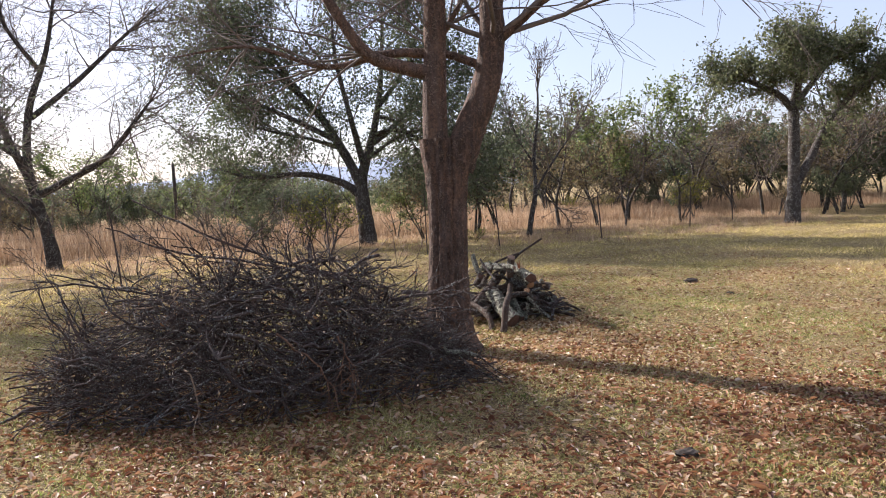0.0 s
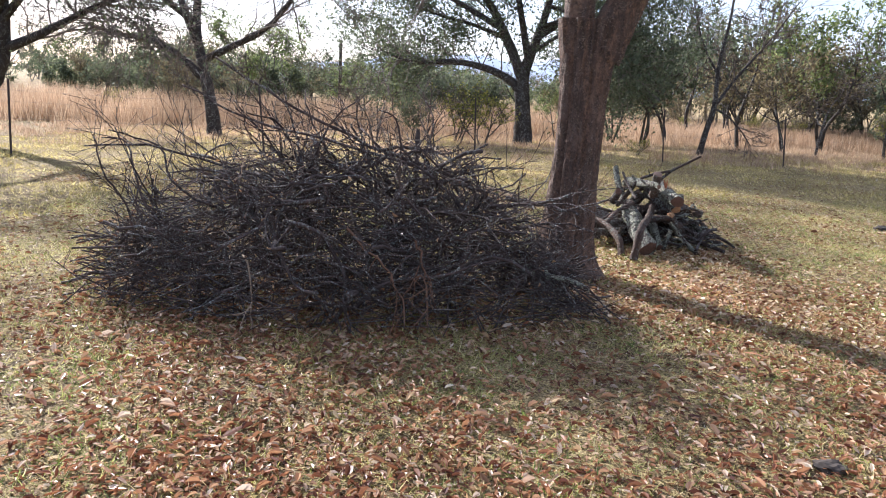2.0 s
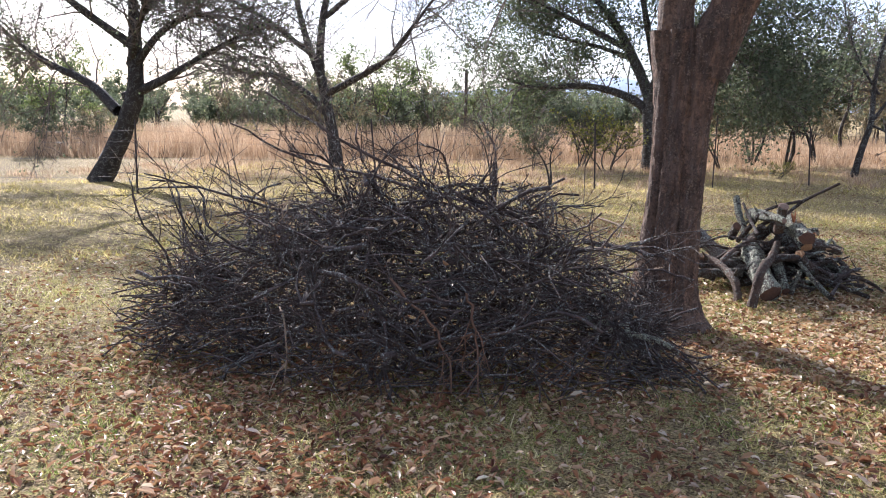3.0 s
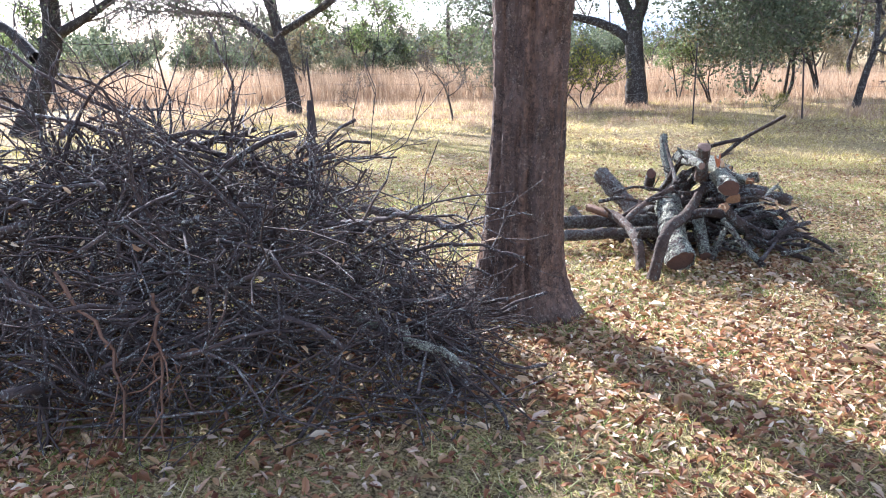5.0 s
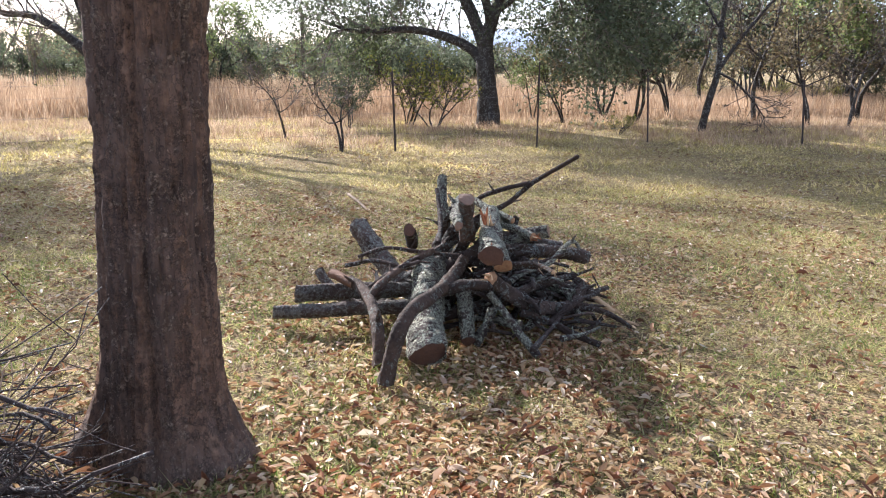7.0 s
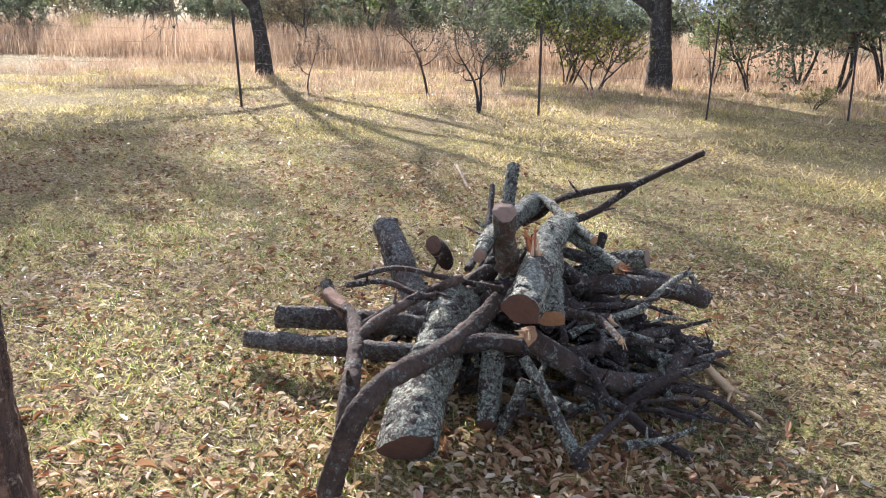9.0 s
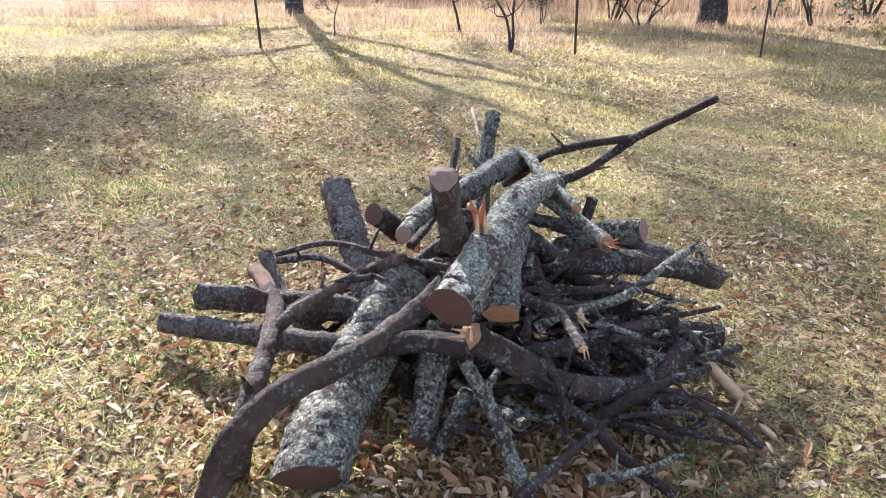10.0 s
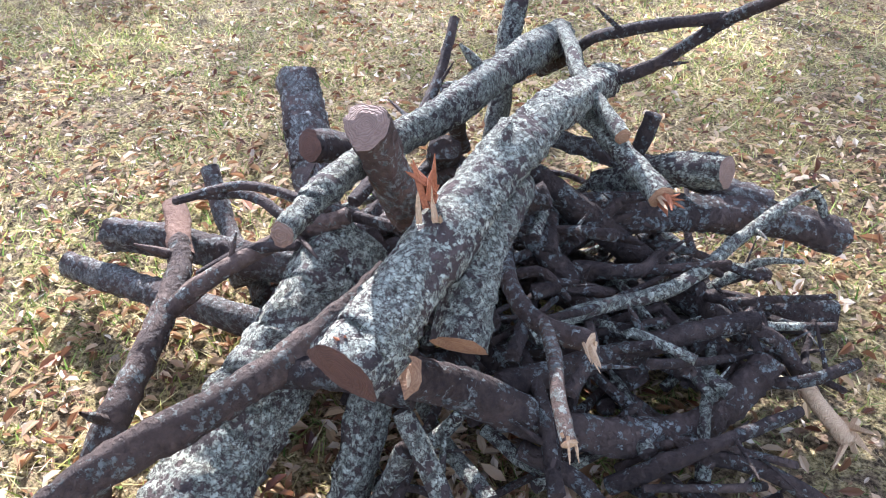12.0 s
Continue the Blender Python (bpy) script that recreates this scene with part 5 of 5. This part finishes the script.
PLANTED = [
    ("bare", 0, 4.5, 29.0, 20, 1.15), ("green", 0, 7.5, 30.6, 0, 1.12), ("bare", 1, 11.3, 33.0, 80, 1.2), ("bare", 2, 12.8, 30.2, 10, 0.95),
    ("brown", 0, 16.0, 30.6, 40, 1.0), ("olive", 1, 17.5, 31.5, 10, 1.1), ("olive", 0, 1.2, 27.5, 30, 1.15), ("olive", 2, 0.2, 28.5, 130, 1.05), ("yellow", 0, -4.4, 24.0, 0, 0.85),
    ("yellow", 1, -3.4, 23.3, 60, 0.75), ("olive", 0, -5.4, 22.5, 40, 0.34), ("olive", 2, -9.5, 35.0, 0, 0.95), ("bare", 1, -8.3, 27.0, 20, 0.5),
    ("brown", 1, 5.8, 28.0, 0, 0.9), ("brown", 0, 2.2, 29.5, 20, 0.85), ("yellow", 0, 9.3, 29.5, 0, 1.0), ("green", 1, -11.5, 33.5, 0, 0.55),
    ("brown", 1, -0.6, 26.2, 60, 0.7), ("green", 1, -1.6, 26.8, 60, 0.75), ("bare", 0, 9.0, 28.6, 120, 0.75), ("bare", 2, 6.6, 27.2, 200, 0.7), ("green", 0, 19.0, 29.0, 90, 0.8),
    ("bare", 1, -3.6, 17.8, 0, 0.30), ("bare", 2, -5.6, 19.6, 40, 0.42), ("bare", 0, -7.4, 18.2, 40, 0.22), ("yellow", 1, 1.0, 23.0, 0, 0.35), ("brown", 0, -14.5, 27.0, 0, 0.8), ("bare", 2, 14.6, 29.0, 90, 1.0),
]
for row in PLANTED:
    put(*row)
wr = np.random.default_rng(77)
for k in range(105):
    ang = wr.uniform(-1.2, 0.85)
    dist = wr.uniform(33, 58)
    x, y = math.sin(ang) * dist, math.cos(ang) * dist
    kind = ("olive", "bare", "brown", "green", "bare", "brown", "olive", "bare")[k % 8]
    s = wr.uniform(0.75, 1.15) * (0.68 if ang < -0.05 else 1.18)
    rot, k3 = wr.uniform(0, 360), int(wr.integers(0, 3))
    if abs(ang + 0.334) < 0.045 and dist < 40:
        continue
    put(kind, k3, x, y, rot, s)
for k in range(48):
    ang = wr.uniform(-1.4, 1.1)
    dist = wr.uniform(60, 130)
    put("far", int(wr.integers(0, 2)), math.sin(ang) * dist, math.cos(ang) * dist, wr.uniform(0, 360), wr.uniform(0.7, 1.0))
for k in range(56):
    ang = wr.uniform(-1.0, 0.8)
    dist = wr.uniform(31, 44)
    put(("brown", "olive", "yellow")[k % 3], int(wr.integers(0, 3)), math.sin(ang) * dist, math.cos(ang) * dist, wr.uniform(0, 360), wr.uniform(0.35, 0.6))
for k in range(34):
    ang = wr.uniform(-0.05, 0.85)
    dist = wr.uniform(42, 60)
    put("far", int(wr.integers(0, 2)), math.sin(ang) * dist, math.cos(ang) * dist, wr.uniform(0, 360), wr.uniform(0.75, 1.05))
for k in range(96):
    ang = wr.uniform(-1.3, 0.0)
    dist = wr.uniform(42, 66)
    put("far", int(wr.integers(0, 2)), math.sin(ang) * dist, math.cos(ang) * dist, wr.uniform(0, 360), wr.uniform(0.5, 0.78))
# trees behind the walker close the place
for k, (x, y) in enumerate([(-14, -12), (-6, -18), (3, -20), (11, -15), (18, -5), (22, 6), (24, 16), (-20, -3), (-22, 6)]):
    put(("olive", "brown", "far")[k % 3], k, x, y, 40 * k, 1.2)


# ---- fence ----
def fence_post(x, y, h, lean=(0, 0), rad=0.018, label="thin rusty steel fence standard in the grass"):
    z = float(ground_z(x, y))
    g = Geo()
    p = np.array([(0, 0, -0.1), (lean[0] * 0.5, lean[1] * 0.5, h * 0.5), (lean[0], lean[1], h), (lean[0], lean[1], h + 0.004)])
    pp, q = resample(p, [rad, rad, rad * 0.95, 0.002], 10)
    g.add(*tube(pp, q, 8 if rad > 0.03 else 6, 0.04))
    ob = new("fence_post", g.mesh("fence_post", M_POSTWOOD if rad > 0.03 else M_STEEL, rad > 0.03))
    ob.location = (x, y, z)
    return tagged(ob, label, "fence post", "posts of the wire fence")


POSTS = [(-14.2, 10.0, 1.35, 0), (-10.3, 12.7, 1.35, 0.05), (-6.75, 15.72, 1.42, -0.12), (-2.71, 18.2, 1.4, -0.05), (-0.39, 19.85, 1.55, 0.0), (1.66, 21.7, 1.3, -0.08), (4.76, 22.4, 1.25, -0.1), (8.2, 25.0, 1.3, 0.05), (10.6, 27.6, 1.3, -0.04)]
for x, y, h, ln in POSTS:
    fence_post(x, y, h, (ln, 0), 0.016 if h > 1.5 else 0.02)
fence_post(-1.27, 7.36, 1.14, (0.01, 0), 0.024, "upright dark stake standing behind the brush pile")
fence_post(-11.35, 32.5, 3.22, (0.02, 0), 0.075, "tall weathered wooden pole in the tall grass")
for hz in (0.35, 0.7, 1.0, 1.2):
    g = Geo()
    pts = []
    for (x, y, h, ln), (x2, y2, h2, ln2) in zip(POSTS, POSTS[1:]):
        for s in np.linspace(0, 1, 5)[:-1]:
            xx, yy = x + (x2 - x) * s, y + (y2 - y) * s
            pts.append((xx + ln * hz / 1.3 * (1 - s) + ln2 * hz / 1.3 * s, yy, float(ground_z(xx, yy)) + hz - 0.05 * math.sin(math.pi * s)))
    g.add(*tube(np.array(pts), np.full(len(pts), 0.0022), 4))
    tagged(new("fence_wire", g.mesh("fence_wire", M_WIRE)), "thin slack wire strung between the fence posts", "fence wire", "wires of the fence")


# ---- distance ----
def hill(name, dist, a0, a1, top, seed, label):
    r = np.random.default_rng(seed)
    a = np.linspace(a0, a1, 80)
    prof = top * np.clip(np.sin(np.linspace(0, np.pi, 80)), 0, 1) ** 0.6 * (0.8 + 0.12 * np.sin(a * 23 + 1) + 0.06 * np.sin(a * 61))
    rows = []
    for f, hh in ((0.86, 0.0), (0.93, 0.45), (1.0, 1.0), (1.1, 0.5), (1.2, 0.0)):
        rows.append(np.stack([np.sin(a) * dist * f, np.cos(a) * dist * f, prof * hh - 1], 1))
    v = np.concatenate(rows)
    i, j = np.meshgrid(np.arange(4), np.arange(79), indexing="ij")
    q = (i * 80 + j).ravel()
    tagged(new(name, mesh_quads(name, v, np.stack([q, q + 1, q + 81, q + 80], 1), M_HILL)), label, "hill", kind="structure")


hill("backdrop", 1500, -0.55, 0.75, 85, 5, "low hills on the horizon with haze in their blue colour")

# ---- tall dry grass beyond the fence ----
def tall_grass():
    r = np.random.default_rng(41)
    n = 130000
    x = r.uniform(-34, 22, n)
    edge = np.where(x < -1, 28.4 + 0.40 * (x + 1), 28.4 + 0.32 * (x + 1))
    d = r.exponential(6.0, n)
    y = edge + d + r.normal(0, 0.6, n)
    clump = np.sin(1.7 * x + 0.6 * y) + np.sin(0.9 * x - 1.3 * y + 1)
    h = np.clip(r.normal(0.82, 0.20, n) + 0.10 * clump, 0.15, 1.35) * np.where(x > 0, 0.62, 1.0) * np.clip(0.35 + d / 2.0, 0, 1)
    ob = new("tall_grass", mesh_quads("tall_grass", *blades(x, y, h, r, 0.22, 0.009), M_TALL, False))
    tagged(ob, "tall dry orange-brown grass beyond the fence", "grass", kind="stuff")


tall_grass()


# ---- lawn blades and leaf litter ----
def lawn():
    r = np.random.default_rng(42)
    n = 430000
    x, y = r.uniform(-6, 7, n), 1.2 + 14.0 * r.random(n) ** 1.2
    clump = np.sin(2.1 * x + 0.7 * y) + np.sin(1.1 * x - 2.3 * y + 2) + np.sin(5.1 * x + 4.3 * y)
    keep = r.random(n) < np.clip(0.62 + 0.12 * clump, 0.35, 1)
    x, y = x[keep], y[keep]
    h = (r.gamma(4, 0.0056, len(x)) + 0.006) * np.clip(0.9 + 0.12 * clump[keep], 0.7, 1.25)
    ob = new("lawn_grass", mesh_quads("lawn_grass", *blades(x, y, h, r, 0.85, 0.0032), M_GRASS, False))
    tagged(ob, "short yellow-green winter lawn grass", "grass", kind="stuff")
    n = 72000
    x, y = r.uniform(-2.6, 4.6, n), 7.0 + 6.0 * r.random(n) ** 1.3
    spot = np.sin(3.1 * x + 1.7 * y) + np.sin(2.3 * x - 3.4 * y + 1) + np.sin(7.1 * x + 5.3 * y) + np.sin(6.1 * y - 8.3 * x)
    keep = r.random(n) < np.clip(0.50 + 0.22 * spot, 0.06, 1)
    x, y = x[keep], y[keep]
    m = 80000
    ex, ey = r.uniform(-3.6, 4.2, m), 1.2 + 5.0 * r.random(m) ** 1.2
    spot = np.sin(2.9 * ex + 1.9 * ey) + np.sin(4.3 * ex - 3.7 * ey + 1) + np.sin(8.1 * ex + 6.3 * ey)
    keep = r.random(m) < np.clip(0.25 + 0.30 * spot, 0.02, 1)
    x, y = np.concatenate([x, ex[keep]]), np.concatenate([y, ey[keep]])
    ob = new("green_lawn_grass", mesh_quads("green_lawn_grass", *blades(x, y, r.gamma(4, 0.0066, len(x)) + 0.006, r, 0.9, 0.0030), M_GREEN, False))
    tagged(ob, "short green grass blades between the fallen leaves", "grass", kind="stuff")
    n = 190000
    x, y = r.uniform(-14, 15, n), 5.0 + 21.5 * r.random(n)
    keep = (y > 14.0) | (x < -5.5) | (x > 6.5)
    x, y, n = x[keep], y[keep], int(keep.sum())
    h = (r.gamma(4, 0.0075, n) + 0.006) * np.clip(0.9 + 0.35 * (np.sin(1.9 * x + 0.7 * y) + np.sin(2.7 * y - 1.1 * x)), 0.4, 1.7)
    ob = new("far_lawn_grass", mesh_quads("far_lawn_grass", *blades(x, y, h, r, 0.8, 0.009), M_STRAW, False))
    tagged(ob, "short sunlit lawn grass towards the fence", "grass", kind="stuff")
    n = 110000
    x, y = r.uniform(-5.5, 6, n), 1.3 + 12.0 * r.random(n) ** 1.2
    ob = new("thatch", mesh_quads("thatch", *blades(x, y, r.uniform(0.005, 0.02, n), r, 2.6, 0.0022), M_THATCH, False))
    tagged(ob, "dead straw and stalks lying flat in the lawn", "straw", kind="stuff")
    cx, cy = r.uniform(-16, 14, 1100), r.uniform(0, 1, 1100)
    cy = np.where(cx < -1, 28.4 + 0.40 * (cx + 1), 28.4 + 0.32 * (cx + 1)) - 9.5 * (1 - cy ** 0.6)
    k = r.integers(0, 1100, 44000)
    x, y = cx[k] + r.normal(0, 0.17, len(k)), cy[k] + r.normal(0, 0.17, len(k))
    h = np.abs(r.normal(0.10, 0.07, len(k))) + 0.03
    ob = new("dry_tuft_grass", mesh_quads("dry_tuft_grass", *blades(x, y, h, r, 0.45, 0.007), M_TALL, False))
    tagged(ob, "dry brown grass tufts along the wire fence", "grass", kind="stuff")


def litter_spots(r, n, lo, hi):
    x, y = r.uniform(lo[0], hi[0], n), r.uniform(lo[1], hi[1], n)
    patch = 0.5 + 0.25 * np.sin(1.5 * x + 0.8 * y) + 0.25 * np.sin(0.9 * x - 1.9 * y + 1.5) + 0.15 * np.sin(4.3 * x + 3.7 * y)
    far = np.hypot(x - 0.8, (y - 4.5) * 0.9)
    keep = r.random(n) < np.clip(0.22 + 0.68 * patch, 0.12, 1) * np.clip(1.55 - far / 4.6, np.where(y < 13, 0.34, 0.15), 1) * np.where((y > 7.6) & (y < 8.4) & (x > 1.9), 0.7, 1.0) * np.clip((y + 2.0) / 3.0, 0, 1) * np.clip((x + 6.5) / 1.5, 0, 1) * np.clip((8.0 - x) / 1.5, 0, 1)
    return x[keep], y[keep]


def litter():
    r = np.random.default_rng(43)
    x, y = litter_spots(r, 540000, (-6.5, -2.0), (8, 14))
    fx, fy = r.uniform(-8, 7, 64000), 10.0 + 11.0 * r.random(64000) ** 1.3
    thick = 0.5 + 0.3 * np.sin(0.9 * fx + 1.3 * fy) + 0.3 * np.sin(1.7 * fx - 0.8 * fy + 2) + 0.2 * np.sin(3.9 * fx + 4.1 * fy)
    some = r.random(len(fx)) < np.clip(thick * (1.2 - 0.06 * (fy - 10)), 0.08, 1)
    x, y = np.concatenate([x, fx[some]]), np.concatenate([y, fy[some]])
    px, py = r.normal(1.25, 0.40, 2100), r.normal(8.85, 0.33, 2100)
    x, y = np.concatenate([x, px]), np.concatenate([y, py])
    c = np.stack([x, y, ground_z(x, y) + r.uniform(0.004, 0.03, len(x))], 1)
    size = (r.gamma(4, 0.0068, len(c)) + 0.010) * np.where(y > 8, 0.84, 1.0)
    size[-2100:] = r.gamma(5, 0.0062, 2100) + 0.01
    thin = (y > 7.8) & (r.random(len(y)) < 0.08)
    thin[-2100:] = False
    red = (r.random(len(y)) < np.clip((8.6 - y) / 4.5, 0.10, 0.85)) & ~thin
    ob = new("red_leaf_litter", mesh_quads("red_leaf_litter", *cards(c[red], size[red], r, 2.9, 0.70, 0.3), M_LITTERR, False))
    tagged(ob, "red-brown fallen leaves on the lawn by the brush pile", "leaf litter", kind="stuff")
    c, size = c[~red & ~thin], size[~red & ~thin]
    ob = new("leaf_litter", mesh_quads("leaf_litter", *cards(c, size, r, 2.9, 0.70, 0.3), M_LITTER, False))
    tagged(ob, "brown and tan fallen leaves strewn over the lawn", "leaf litter", kind="stuff")
    shapes = [mesh_quads("leaf", *cards(np.zeros((1, 3)), 0.045, r, 2.8, 0.85, 0.35), M_LITTER, False) for _ in range(8)]
    xs, ys = litter_spots(r, 1500, (0.0, 7.5), (2.4, 9.3))
    for k in range(min(290, len(xs))):
        z = float(ground_z(xs[k], ys[k])) + 0.018
        part("leaf", shapes[k % 8], ob, "", pose(xs[k], ys[k], z, r.normal(0, 12), r.normal(0, 12), r.uniform(0, 360)) @ Matrix.Scale(r.uniform(0.7, 1.25), 4))


lawn()
litter()


def clod(x, y, s, seed):
    r = np.random.default_rng(seed)
    bm = bmesh.new()
    bmesh.ops.create_icosphere(bm, subdivisions=3, radius=s)
    for v in bm.verts:
        k = 1 + 0.35 * noise.noise(v.co * (2.2 / s) + Vector((seed, 0, 0))) + 0.15 * noise.noise(v.co * (6 / s))
        v.co = Vector((v.co.x * k, v.co.y * k * 0.8, v.co.z * k * 0.42))
    me = bpy.data.meshes.new("dung_clod")
    bm.to_mesh(me)
    bm.free()
    me.materials.append(M_CLOD)
    ob = new("dung_clod", me)
    ob.location = (x, y, float(ground_z(x, y)) + s * 0.2)
    tagged(ob, "small dark crumbly clod on the leaf-strewn grass", "clod")


clod(1.496, 4.165, 0.07, 1)
clod(3.987, 11.82, 0.11, 2)
clod(4.0, 10.2, 0.06, 4)


def wood_chip(x, y, ln, rz, seed):
    """A flat torn shard lying on the ground."""
    r = np.random.default_rng(seed)
    w, t = ln * 0.28, 0.008
    bm = bmesh.new()
    out = [(-0.5 * ln, -0.3 * w), (-0.1 * ln, -0.5 * w), (0.35 * ln, -0.35 * w), (0.5 * ln, 0.1 * w), (0.1 * ln, 0.5 * w), (-0.45 * ln, 0.35 * w)]
    low = [bm.verts.new((a + r.normal(0, 0.05 * ln), b, 0)) for a, b in out]
    top = [bm.verts.new((v.co.x * 0.94, v.co.y * 0.9, t)) for v in low]
    bm.faces.new(top)
    bm.faces.new(list(reversed(low)))
    for i in range(6):
        bm.faces.new((low[i], low[(i + 1) % 6], top[(i + 1) % 6], top[i]))
    me = bpy.data.meshes.new("wood_chip")
    bm.to_mesh(me)
    bm.free()
    me.materials.append(M_SPLIT if seed % 2 else M_CUTP)
    ob = new("wood_chip", me)
    ob.matrix_basis = pose(x, y, float(ground_z(x, y)) + 0.018, r.normal(0, 8), r.normal(0, 8), rz)
    tagged(ob, "small pale torn wood chip on the grass", "wood chip", "chips round the woodpile")


for k, (x, y, ln, rz) in enumerate([(1.10, 8.68, 0.11, -20), (1.42, 9.05, 0.07, 40), (1.66, 8.86, 0.06, 70), (1.50, 9.02, 0.06, 10), (1.22, 8.74, 0.05, 100), (1.78, 9.42, 0.09, -50)]):
    wood_chip(x, y, ln, rz, k)


def green_tufts():
    r = np.random.default_rng(55)
    spots = np.array(TUFTS)
    k = r.integers(0, len(spots), 700)
    x, y = spots[k, 0] + r.normal(0, 0.06, len(k)), spots[k, 1] + r.normal(0, 0.06, len(k))
    ob = new("green_grass", mesh_quads("green_grass", *blades(x, y, r.gamma(4, 0.008, len(k)) + 0.012, r, 0.7, 0.003), M_GREEN, False))
    tagged(ob, "fresh green grass tufts round the woodpile", "grass", kind="stuff")


TUFTS = [(0.65, 8.30), (0.53, 8.45), (0.63, 8.25), (0.67, 8.80), (0.75, 8.79), (1.19, 9.0), (1.23, 8.89), (1.29, 9.25), (1.52, 9.19), (1.68, 9.16), (0.89, 8.43), (1.34, 8.6), (0.42, 7.45)]
green_tufts()
